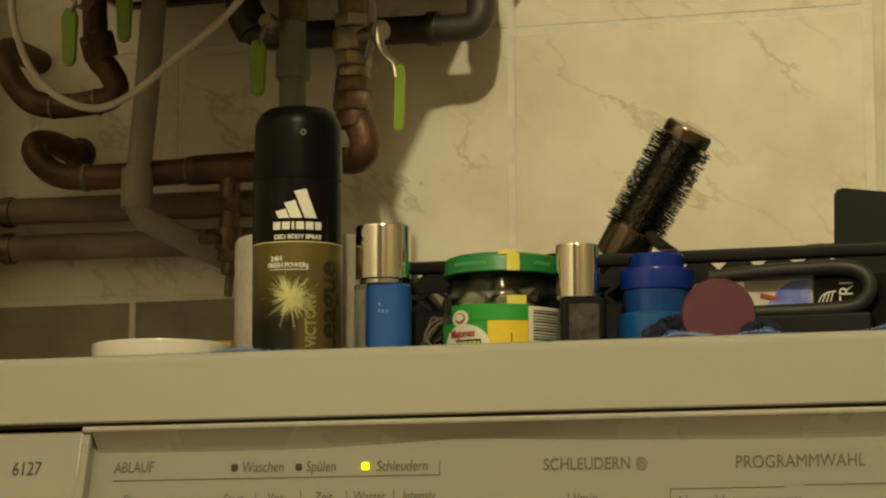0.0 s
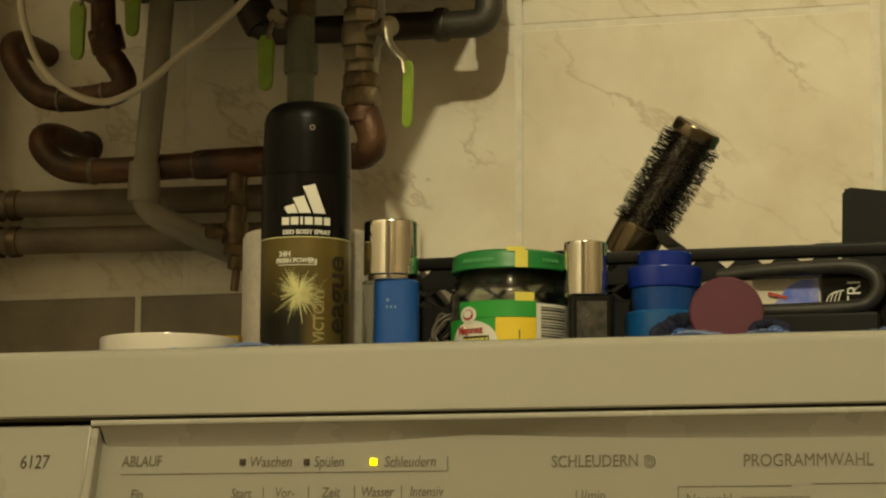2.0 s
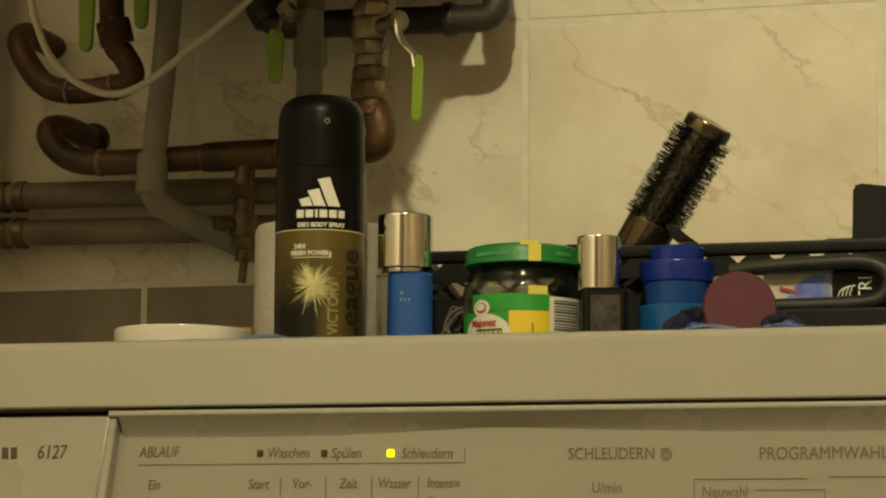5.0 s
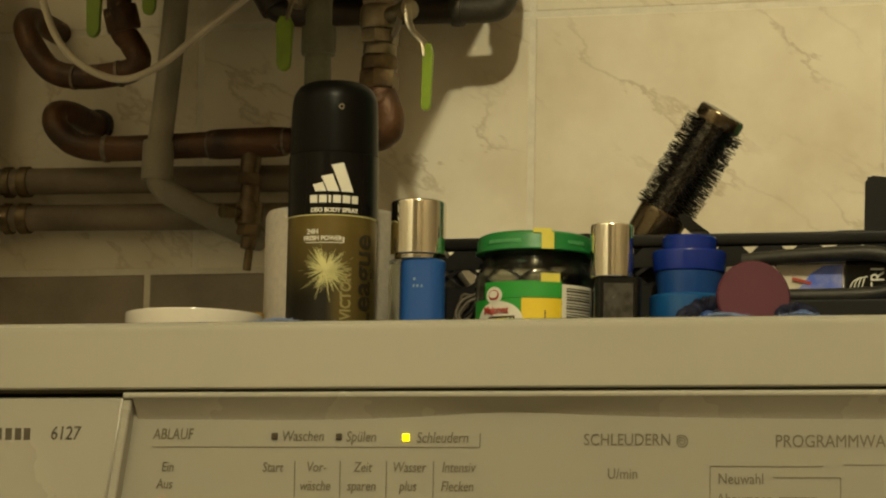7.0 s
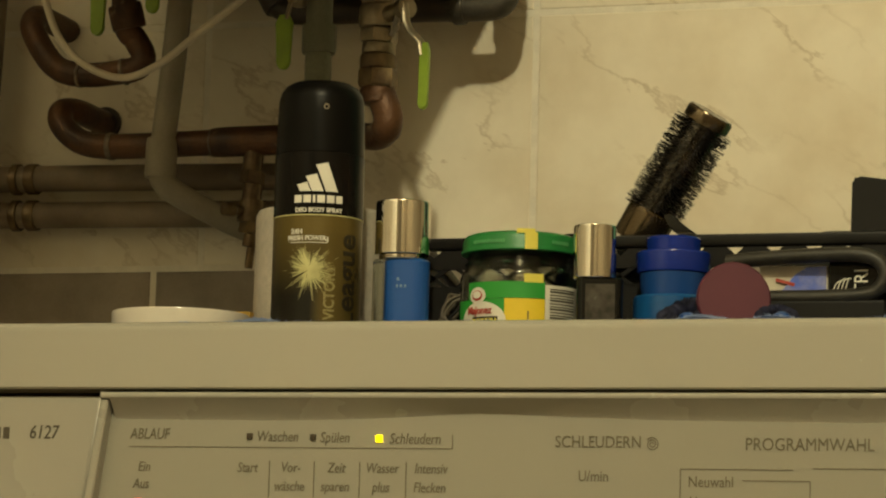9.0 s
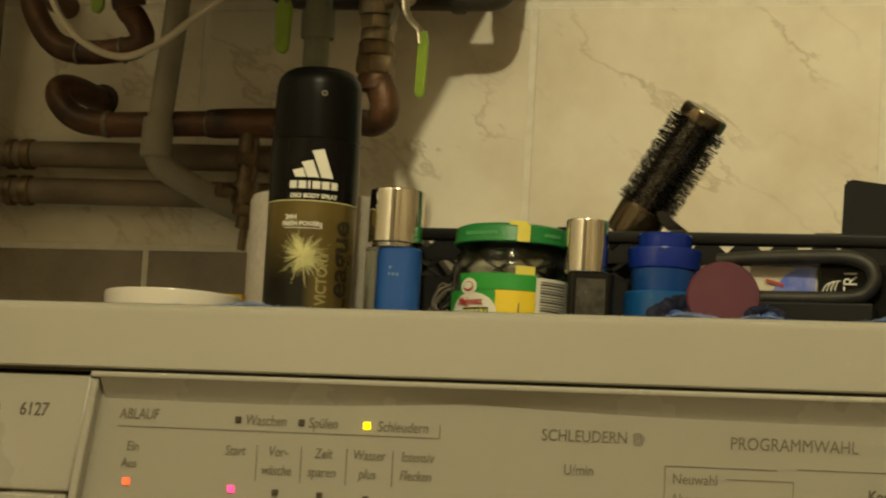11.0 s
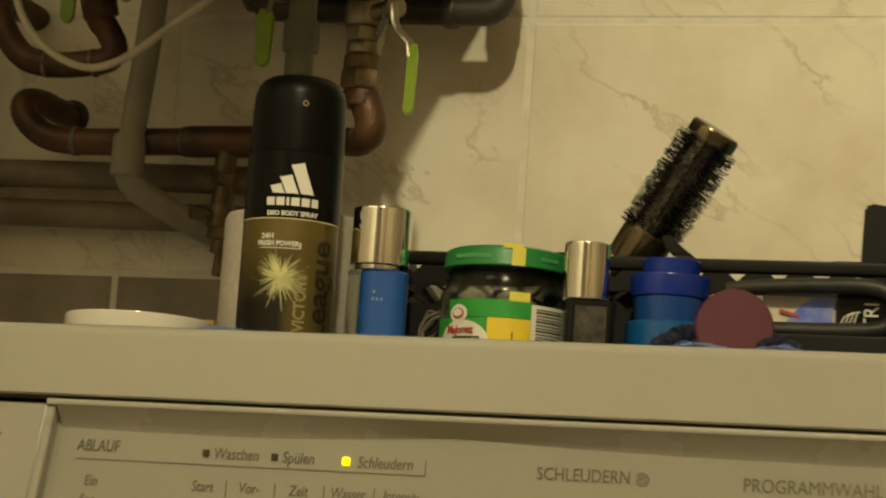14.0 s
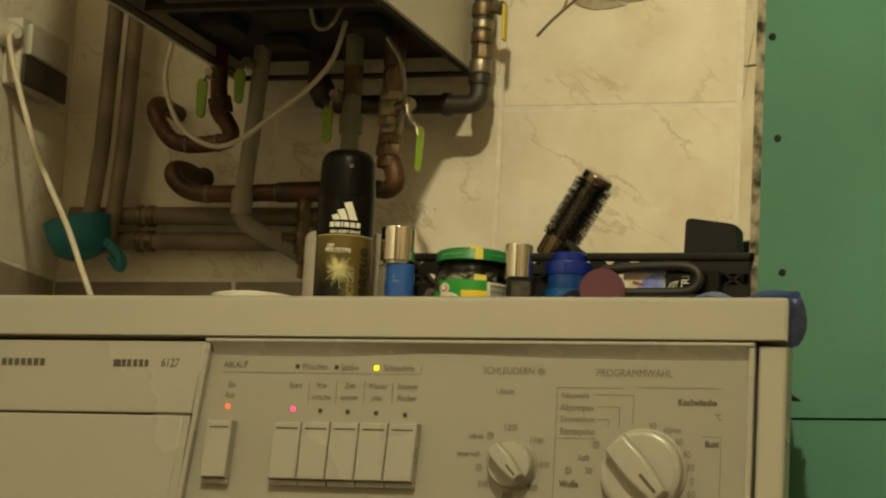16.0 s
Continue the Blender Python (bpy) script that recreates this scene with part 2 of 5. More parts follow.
def can_print():
    """Olive-gold metallic print that runs out into black towards the can's foot in a jagged band."""
    m = mat("olive_gold_print", (0.155, 0.112, 0.028), 0.34, 0.45, vary=0.06, scale=25)
    nt = m.node_tree
    b = nt.nodes["Principled BSDF"]
    old = b.inputs["Base Color"].links[0].from_socket
    geo, sep = nt.nodes.new("ShaderNodeNewGeometry"), nt.nodes.new("ShaderNodeSeparateXYZ")
    nt.links.new(geo.outputs["Position"], sep.inputs[0])
    mr = nt.nodes.new("ShaderNodeMapRange")
    mr.inputs["From Min"].default_value, mr.inputs["From Max"].default_value = 0.880, 0.918
    nt.links.new(sep.outputs["Z"], mr.inputs["Value"])
    mx = nt.nodes.new("ShaderNodeMapRange")
    mx.inputs["From Min"].default_value, mx.inputs["From Max"].default_value = -0.1310, -0.1225
    mx.inputs["To Max"].default_value = 0.9
    nt.links.new(sep.outputs["X"], mx.inputs["Value"])
    big = nt.nodes.new("ShaderNodeMath")
    big.operation = "MAXIMUM"
    nt.links.new(mr.outputs[0], big.inputs[0])
    nt.links.new(mx.outputs[0], big.inputs[1])
    mr = big
    mix = nt.nodes.new("ShaderNodeMix")
    mix.data_type = "RGBA"
    nt.links.new(mr.outputs[0], mix.inputs["Factor"])
    mix.inputs["A"].default_value = (0.012, 0.010, 0.006, 1)
    nt.links.new(old, mix.inputs["B"])
    nt.links.new(mix.outputs["Result"], b.inputs["Base Color"])
    return m


CAN_PRINT = can_print()


# ---- building helpers ----
def link(name, bm, material, parent=None, label="", smooth=True, angle=40):
    me = bpy.data.meshes.new(name)
    bmesh.ops.recalc_face_normals(bm, faces=bm.faces)
    if smooth:
        lim = radians(angle)
        for f in bm.faces:
            f.smooth = True
        for e in bm.edges:
            if len(e.link_faces) == 2 and e.calc_face_angle(0) > lim:
                e.smooth = False
    bm.to_mesh(me)
    bm.free()
    me.materials.append(material)
    ob = new(name, me)
    if smooth and len(me.polygons) < 6000:
        w = ob.modifiers.new("even_shading", "WEIGHTED_NORMAL")
        w.mode, w.weight, w.keep_sharp = "FACE_AREA", 80, True
    if parent:
        ob.parent = parent
    if label:
        ob["label"] = label
    return ob


def part(name, bm, material, parent, label="", smooth=True):
    return link(name, bm, material, parent, label, smooth)


def thing(name, label, category, group="", kind=""):
    return tagged(new(name), label, category, group, kind)


def box(x0, x1, y0, y1, z0, z1, bevel=0.0, seg=2, m=None, bm=None):
    bm = bm or bmesh.new()
    r = bmesh.ops.create_cube(bm, size=1, matrix=pose((x0 + x1) / 2, (y0 + y1) / 2, (z0 + z1) / 2) @ Matrix.Diagonal((x1 - x0, y1 - y0, z1 - z0, 1)))
    vs = r["verts"]
    if bevel:
        es = list({e for v in vs for e in v.link_edges})
        got = bmesh.ops.bevel(bm, geom=es, offset=bevel, segments=seg, affect="EDGES", profile=0.5)
        vs = list({v for f in got["faces"] for v in f.verts} | {v for v in vs if v.is_valid})
    if m is not None:
        bmesh.ops.transform(bm, matrix=m, verts=list({v for v in bm.verts}) if bm else vs)
    return bm


def lathe(profile, seg=40, at=(0, 0, 0), m=None, bm=None):
    """A turned body: profile is (radius, height) from one end to the other."""
    bm = bm or bmesh.new()
    m = m or pose(*at)
    rings = []
    for r, z in profile:
        if r < 1e-6:
            rings.append([bm.verts.new(m @ Vector((0, 0, z)))])
        else:
            rings.append([bm.verts.new(m @ Vector((r * math.cos(2 * math.pi * i / seg), r * math.sin(2 * math.pi * i / seg), z))) for i in range(seg)])
    for a, b in zip(rings, rings[1:]):
        for i in range(seg):
            j = (i + 1) % seg
            if len(a) == 1 and len(b) == 1:
                continue
            if len(a) == 1:
                bm.faces.new((a[0], b[i], b[j]))
            elif len(b) == 1:
                bm.faces.new((a[i], a[j], b[0]))
            else:
                bm.faces.new((a[i], a[j], b[j], b[i]))
    return bm


def spline(pts, n=6, closed=False):
    """A smooth run through the points."""
    P = [Vector(p) for p in pts]
    out, k = [], len(P)
    for i in range(k if closed else k - 1):
        p0 = P[(i - 1) % k] if closed or i else P[0]
        p1, p2 = P[i], P[(i + 1) % k]
        p3 = P[(i + 2) % k] if closed or i + 2 < k else P[-1]
        for j in range(n):
            t = j / n
            out.append(0.5 * ((2 * p1) + (p2 - p0) * t + (2 * p0 - 5 * p1 + 4 * p2 - p3) * t * t + (3 * p1 - p0 - 3 * p2 + p3) * t ** 3))
    if not closed:
        out.append(P[-1])
    return out


def tube(pts, r, seg=14, closed=False, bm=None, flat=1.0):
    """A round bar along the points; r may be one radius or one for each point."""
    bm = bm or bmesh.new()
    P = [Vector(p) for p in pts]
    k = len(P)
    rs = r if isinstance(r, (list, tuple)) else [r] * k
    side, rings = None, []
    for i in range(k):
        a = P[(i - 1) % k] if closed or i else P[0]
        b = P[(i + 1) % k] if closed or i + 1 < k else P[-1]
        d = (b - a).normalized()
        if side is None:
            side = d.orthogonal().normalized()
        side = (side - d * side.dot(d)).normalized()
        up = d.cross(side)
        rings.append([bm.verts.new(P[i] + rs[i] * (side * math.cos(2 * math.pi * s / seg) + up * flat * math.sin(2 * math.pi * s / seg))) for s in range(seg)])
    for i in range(k if closed else k - 1):
        a, b = rings[i], rings[(i + 1) % k]
        for s in range(seg):
            u = (s + 1) % seg
            bm.faces.new((a[s], a[u], b[u], b[s]))
    if not closed:
        bm.faces.new(rings[0])
        bm.faces.new(rings[-1])
    return bm


def along(p, q, profile, seg=24, bm=None):
    """A turned body along the line p-q; profile is (radius, part of the length)."""
    p, q = Vector(p), Vector(q)
    m = Matrix.Translation(p) @ (q - p).to_track_quat("Z", "Y").to_matrix().to_4x4()
    return lathe([(r, f * (q - p).length) for r, f in profile], seg, m=m, bm=bm)


def wrap(cx, cy, R, a0, a1, z0, z1, n=10, thick=0.0003, bm=None):
    """A patch of paper on an upright cylinder; angles in degrees, 0 faces the front (-y), positive to the right."""
    bm = bm or bmesh.new()
    rows = []
    for i in range(n + 1):
        a = radians(a0 + (a1 - a0) * i / n)
        rows.append([bm.verts.new((cx + r * math.sin(a), cy - r * math.cos(a), z)) for r, z in ((R, z0), (R, z1), (R + thick, z1), (R + thick, z0))])
    for a, b in zip(rows, rows[1:]):
        for s in range(4):
            u = (s + 1) % 4
            bm.faces.new((a[s], a[u], b[u], b[s]))
    bm.faces.new(rows[0])
    bm.faces.new(rows[-1])
    return bm


def prism(outline, y0, y1, bm=None):
    """An upright outline of (x, z) points, drawn out from y0 to y1."""
    bm = bm or bmesh.new()
    f = [bm.verts.new((x, y0, z)) for x, z in outline]
    b = [bm.verts.new((x, y1, z)) for x, z in outline]
    bm.faces.new(f)
    bm.faces.new(b[::-1])
    for i in range(len(f)):
        j = (i + 1) % len(f)
        bm.faces.new((f[i], b[i], b[j], f[j]))
    return bm


def letters(words, size, thick=0.0, width=1.0):
    """The outline of a word in the built-in font, centred, as a bmesh in the x-y plane."""
    cu = bpy.data.curves.new("word", "FONT")
    cu.body, cu.size, cu.align_x, cu.align_y = words, size, "CENTER", "CENTER"
    cu.offset, cu.extrude, cu.resolution_u = thick, 0.0002, 3
    ob = new("word", cu)
    me = bpy.data.meshes.new_from_object(ob.evaluated_get(bpy.context.evaluated_depsgraph_get()))
    bm = bmesh.new()
    bm.from_mesh(me)
    bpy.data.objects.remove(ob)
    bpy.data.curves.remove(cu)
    bpy.data.meshes.remove(me)
    bmesh.ops.scale(bm, vec=(width, 1, 1), verts=bm.verts)
    return bm


def print_on(parent, words, x, z, size, y=0.0075, material=None, thick=0.0, width=0.9, name="lettering", slant=0.13):
    """Upright printed words that face the front, centred on x and z."""
    bm = letters(words, size, thick, width)
    for v in bm.verts:
        v.co.x += slant * v.co.y
    bmesh.ops.transform(bm, matrix=pose(x, y, z, 90), verts=bm.verts)
    return part(name, bm, material or PRINT, parent, smooth=False)


def print_round(parent, words, cx, cy, R, a, z, size, material, thick=0.0, width=1.0, turn=0, name="lettering"):
    """Printed words bent round an upright cylinder."""
    bm = letters(words, size, thick, width)
    if turn:
        bmesh.ops.rotate(bm, cent=(0, 0, 0), matrix=Matrix.Rotation(radians(turn), 3, "Z"), verts=bm.verts)
    bmesh.ops.triangulate(bm, faces=bm.faces)
    for v in bm.verts:
        u, w, h = v.co
        t = radians(a) + u / R
        v.co = (cx + (R + 0.0003 + h) * math.sin(t), cy - (R + 0.0003 + h) * math.cos(t), z + w)
    return part(name, bm, material, parent, smooth=False)


def bars_round(parent, cx, cy, R, a, z, widths, height, material, name="print_bar"):
    """A row of plain print bars bent round an upright cylinder."""
    total = sum(widths) + 0.25 * height * (len(widths) - 1)
    u = -total / 2
    for w in widths:
        part(name, wrap(cx, cy, R + 0.0002, a + math.degrees(u / R), a + math.degrees((u + w) / R), z - height / 2, z + height / 2, 4), material, parent)
        u += w + 0.25 * height


# ---- the room ----
ROOM_L, ROOM_R, ROOM_N, ROOM_S, ROOM_H = -0.60, 1.75, 0.50, -3.0, 2.40
CORNER = 0.150
TOP = 0.8522


def structure(name, bm, material, label):
    return tagged(link(name, bm, material, smooth=False), label, name.split("_")[0], kind="structure")


structure("floor", box(ROOM_L - 0.2, ROOM_R + 0.2, ROOM_S - 0.2, ROOM_N + 0.2, -0.1, 0.0), FLOOR, "grey-brown tiled bathroom floor")
structure("ceiling", box(ROOM_L - 0.2, ROOM_R + 0.2, ROOM_S - 0.2, ROOM_N + 0.2, ROOM_H, ROOM_H + 0.1), PLASTER, "plain painted bathroom ceiling")
wall_n = structure("wall_north", box(ROOM_L - 0.2, 0.158, ROOM_N + 0.0005, ROOM_N + 0.2, 0, ROOM_H), GROUT, "bathroom wall with cream marbled tiles and pale joints")
wall_w = structure("wall_west", box(ROOM_L - 0.2, ROOM_L - 0.0005, ROOM_S, ROOM_N + 0.0005, 0, ROOM_H), GROUT, "side wall with cream tiles and a socket")
structure("wall_east", box(ROOM_R, ROOM_R + 0.2, ROOM_S, ROOM_N, 0, ROOM_H), PLASTER, "plain plastered wall")
# the opening here is added, unseen, to reflect dark in the chrome caps
wall_s = structure("wall_south", box(ROOM_L - 0.2, -0.30, ROOM_S - 0.2, ROOM_S, 0, ROOM_H), PLASTER, "plain plastered wall with an opening added for dark reflections")
part("wall_section", box(0.50, ROOM_R + 0.2, ROOM_S - 0.2, ROOM_S, 0, ROOM_H), PLASTER, wall_s, smooth=False)
part("lintel", box(-0.2995, 0.4995, ROOM_S - 0.2, ROOM_S, 2.05, ROOM_H), PLASTER, wall_s, smooth=False)
# unseen closed space added behind the opening so that it stays dark
dark_opening = structure("wall_hall", box(-0.60, 0.80, -4.25, -4.20, 0, ROOM_H), PLASTER, "unseen wall added behind the opening to keep it dark")
for x0, x1, y0, y1, z0, z1 in ((-0.65, -0.60, -4.25, ROOM_S - 0.2, 0, ROOM_H), (0.80, 0.85, -4.25, ROOM_S - 0.2, 0, ROOM_H), (-0.65, 0.85, -4.25, ROOM_S - 0.2, -0.1, -0.002), (-0.65, 0.85, -4.25, ROOM_S - 0.2, ROOM_H + 0.002, ROOM_H + 0.1)):
    part("wall_section", box(x0, x1, y0, y1, z0, z1), PLASTER, dark_opening, smooth=False)

# tiled return and its broken edge, then the plasterboard beside it


def slab(ax, ay, bx, by, z0, z1, depth, bm=None):
    """An upright slab whose face runs from (ax, ay) to (bx, by); it is that deep behind its face."""
    bm = bm or bmesh.new()
    d = Vector((bx - ax, by - ay, 0)).normalized()
    n = Vector((-d.y, d.x, 0)) * depth
    base = [Vector((ax, ay, 0)), Vector((bx, by, 0)), Vector((bx, by, 0)) + n, Vector((ax, ay, 0)) + n]
    lo, hi = [bm.verts.new((p.x, p.y, z0)) for p in base], [bm.verts.new((p.x, p.y, z1)) for p in base]
    bm.faces.new(lo[::-1])
    bm.faces.new(hi)
    for i in range(4):
        j = (i + 1) % 4
        bm.faces.new((lo[i], lo[j], hi[j], hi[i]))
    return bm


board = structure("wall_plasterboard", slab(0.179, 0.478, 0.600, 0.4437, 0.808, ROOM_H, 0.0125), GREEN_BOARD, "green moisture-proof plasterboard with screw heads")
board_low = part("lower_board", slab(0.179, 0.478, 0.600, 0.4437, 0.0, 0.8055, 0.0125), GREEN_BOARD, board)
part("backing", slab(0.179, 0.4915, 0.600, 0.4572, 0, ROOM_H, 0.03), GAP, board)
structure("wall_alcove", slab(0.6005, 0.4437, 1.76, 0.35, 0.0, ROOM_H, 0.04), PLASTER, "plain plastered wall beside the plasterboard")
for sx, sz in ((0.1865, 1.193), (0.1950, 1.088), (0.2040, 0.952), (0.208, 0.70)):
    sy = 0.478 - (sx - 0.179) * 0.0815
    part("screw", along((sx, sy - 0.0006, sz), (sx, sy + 0.003, sz), [(0, 0), (0.0012, 0), (0.0040, 0.1), (0.0042, 1), (0, 1)], 14), BLACK_MATT, board)

# broken plaster between the tiles and the board
bm = bmesh.new()
cols = []
for i in range(160):
    z = 0.80 + i * 0.01
    w = 0.5 + 0.5 * noise.noise((0, 0, z * 60)) + 0.3 * noise.noise((3, 0, z * 190))
    cols.append([bm.verts.new(p) for p in ((0.1665, 0.494, z), (0.1695 - 0.0012 * w, 0.4855 - 0.003 * w, z), (0.1725 + 0.003 * w, 0.4845 + 0.004 * w, z), (0.1775, 0.4865 + 0.003 * w, z), (0.182, 0.493, z))])
for a, b in zip(cols, cols[1:]):
    for s in range(4):
        bm.faces.new((a[s], a[s + 1], b[s + 1], b[s]))
part("broken_edge", bm, BROKEN, wall_n, "crumbling plaster edge", smooth=False)

bm = bmesh.new()
bmesh.ops.create_icosphere(bm, subdivisions=3, radius=0.013, matrix=pose(0.172, 0.481, 0.872) @ Matrix.Diagonal((0.75, 0.6, 1.5, 1)))
for v in bm.verts:
    v.co += v.normal * 0.004 * noise.noise(v.co * 90)
part("plaster_lump", bm, BROKEN, wall_n, "loose lump of broken plaster", smooth=False)

# ---- wall tiles: 252 x 181 mm, one dark border row ----
TW, TH, Z0 = 0.2515, 0.1815, 1.1295
JOINT = 0.0046


def bevelled(w, h, t, b=0.0009):
    """A tile with its face towards -y, centred on its face."""
    bm = bmesh.new()
    f = [bm.verts.new((x * (w / 2 - b), 0, z * (h / 2 - b))) for x, z in ((-1, -1), (1, -1), (1, 1), (-1, 1))]
    e = [bm.verts.new((x * w / 2, b * 0.6, z * h / 2)) for x, z in ((-1, -1), (1, -1), (1, 1), (-1, 1))]
    k = [bm.verts.new((x * w / 2, t, z * h / 2)) for x, z in ((-1, -1), (1, -1), (1, 1), (-1, 1))]
    bm.faces.new(f)
    for i in range(4):
        j = (i + 1) % 4
        bm.faces.new((f[i], f[j], e[j], e[i]))
        bm.faces.new((e[i], e[j], k[j], k[i]))
    me = bpy.data.meshes.new("tile")
    bmesh.ops.recalc_face_normals(bm, faces=bm.faces)
    bm.to_mesh(me)
    bm.free()
    return me


def lay(me, parent, m, material):
    if not me.materials:
        me.materials.append(material)
    o = new("tile", me)
    o.parent = parent
    o.matrix_basis = m
    return o


full = bevelled(TW - JOINT, TH - JOINT, 0.012)
for r in range(-1, 7):
    for c in range(3):
        lay(full, wall_n, pose(CORNER - 0.001 - TW * (c + 0.5), ROOM_N, Z0 + TH * (r + 0.5)), TILE)
dark = bevelled(TW - JOINT, 0.098 - JOINT, 0.012)
for c in range(3):
    lay(dark, wall_n, pose(-0.391 + TW * (c + 0.5), ROOM_N, Z0 - TH - 0.049), TILE_DARK)
lay(dark, wall_n, pose(-0.391 - TW / 2, ROOM_N, Z0 - TH - 0.049), TILE_DARK)
low = bevelled(TW - JOINT, TH - JOINT, 0.012)
for c in range(3):
    lay(low, wall_n, pose(CORNER - 0.001 - TW * (c + 0.5), ROOM_N, Z0 - TH - 0.098 - TH / 2), TILE)
ret = bevelled(0.0195, TH - 0.0022, 0.006)
for r in range(-1, 7):
    lay(ret, wall_n, pose(0.1625, 0.4930, Z0 + 0.038 + TH * (r + 0.5), 0, 0, -24), TILE)
part("tile_crack", tube(spline([(0.1545, 0.4961, 1.134), (0.1575, 0.4948, 1.158), (0.1610, 0.4932, 1.182), (0.1645, 0.4917, 1.203)], 5), 0.00035, 5), BROKEN, wall_n)
for r in range(-1, 7):
    for c in range(5):
        lay(full, wall_w, pose(ROOM_L, ROOM_N - 0.002 - TW * (c + 0.5), Z0 + TH * (r + 0.5), 0, 0, 90), TILE)
for c in range(5):
    lay(dark, wall_w, pose(ROOM_L, ROOM_N - 0.002 - TW * (c + 0.5), Z0 - TH - 0.049, 0, 0, 90), TILE_DARK)
    lay(full, wall_w, pose(ROOM_L, ROOM_N - 0.002 - TW * (c + 0.5), Z0 - TH - 0.098 - TH / 2, 0, 0, 90), TILE)

# printed branch on the tiles
decal = thing("leaf_branch_decal", "brown leafy branch printed on a cream wall tile", "wall decal")
Y = ROOM_N - 0.0012
part("stem", tube(spline([(-0.067, Y, 1.206), (-0.052, Y, 1.222), (-0.034, Y, 1.238), (-0.010, Y, 1.256), (0.016, Y, 1.268)]), 0.0016, 6, flat=0.4), LEAF, decal)
part("stem", tube(spline([(-0.040, Y, 1.233), (-0.036, Y, 1.246), (-0.038, Y, 1.262)]), 0.0012, 6, flat=0.4), LEAF, decal)


def leaf(x, z, length, wide, turn, material):
    o = [(0, 0)]
    for i in range(1, 10):
        o.append((length * i / 10, wide * math.sin(math.pi * (i / 10) ** 0.8) * (1 + 0.1 * math.sin(i * 2))))
    o.append((length, 0))
    o += [(a, -b * 0.8) for a, b in o[-2:0:-1]]
    c, s = math.cos(radians(turn)), math.sin(radians(turn))
    part("leaf", prism([(x + a * c - b * s, z + a * s + b * c) for a, b in o], Y - 0.0004, Y + 0.0004), material, decal, smooth=False)


leaf(-0.028, 1.241, 0.056, 0.0075, -4, LEAF_PALE)
leaf(-0.012, 1.254, 0.060, 0.0085, -12, LEAF_PALE)
leaf(-0.038, 1.260, 0.045, 0.008, 70, LEAF)
leaf(0.014, 1.267, 0.050, 0.009, 8, LEAF)
leaf(-0.030, 1.244, 0.050, 0.008, 52, LEAF)

# ---- boiler on the wall ----
BX0, BX1, BY0, BY1, BZ = -0.395, -0.121, -0.005, 0.485, 1.160
boiler = thing("gas_boiler", "white wall-hung gas boiler with a dark open underside", "boiler")
part("side_panel", box(BX0, BX0 + 0.004, BY0, BY1, BZ, 1.86), BOILER_WHITE, boiler, smooth=False)
part("side_panel", box(BX1 - 0.004, BX1, BY0, BY1, BZ, 1.86), BOILER_WHITE, boiler, smooth=False)
part("front_panel", box(BX0 + 0.0041, BX1 - 0.0041, BY0, BY0 + 0.004, BZ, 1.86), BOILER_WHITE, boiler, smooth=False)
part("top_panel", box(BX0 + 0.0041, BX1 - 0.0041, BY0 + 0.0041, BY1, 1.85, 1.86), BOILER_WHITE, boiler, smooth=False)
part("bottom_plate", box(BX0 + 0.0045, BX1 - 0.0045, BY0 + 0.0045, BY1 - 0.002, BZ + 0.022, BZ + 0.025), BOILER_DARK, boiler, "dark bottom plate")
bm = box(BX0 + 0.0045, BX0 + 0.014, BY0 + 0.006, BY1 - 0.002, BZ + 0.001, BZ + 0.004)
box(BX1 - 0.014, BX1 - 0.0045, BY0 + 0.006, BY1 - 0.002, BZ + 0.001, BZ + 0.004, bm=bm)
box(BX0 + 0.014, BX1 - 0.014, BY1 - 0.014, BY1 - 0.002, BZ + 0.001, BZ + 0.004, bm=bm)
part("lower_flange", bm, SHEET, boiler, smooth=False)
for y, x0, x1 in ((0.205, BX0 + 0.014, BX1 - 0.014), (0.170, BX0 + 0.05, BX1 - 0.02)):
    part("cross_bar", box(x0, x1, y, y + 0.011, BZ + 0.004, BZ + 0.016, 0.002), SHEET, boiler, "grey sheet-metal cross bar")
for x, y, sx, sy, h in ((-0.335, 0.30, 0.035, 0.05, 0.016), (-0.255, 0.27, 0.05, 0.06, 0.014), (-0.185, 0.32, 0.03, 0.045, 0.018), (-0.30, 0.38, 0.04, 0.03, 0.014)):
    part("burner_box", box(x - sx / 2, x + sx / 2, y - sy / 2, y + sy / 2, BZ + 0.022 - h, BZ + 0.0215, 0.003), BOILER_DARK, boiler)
part("wire", tube(spline([(-0.222, 0.24, BZ + 0.02), (-0.218, 0.25, BZ - 0.004), (-0.208, 0.262, BZ - 0.001), (-0.200, 0.27, BZ + 0.02)]), 0.002, 8), CABLE_GREY, boiler, "thin grey wire")


# ---- pipes ----
def pipe_run(label, pts, r, material, n=6, rings=()):
    t = thing("pipe", label, "pipe", "heating pipes on the wall")
    run = spline(pts, n)
    radii = [r[min(i, len(r) - 1)] for i in range(len(run))] if isinstance(r, list) else r
    part("run", tube(run, radii, 18), material, t)
    for a, b, rr, mm in rings:
        part("fitting", along(a, b, [(0, 0), (rr * 0.96, 0), (rr, 0.12), (rr, 0.88), (rr * 0.96, 1), (0, 1)], 20), mm, t)
    return t


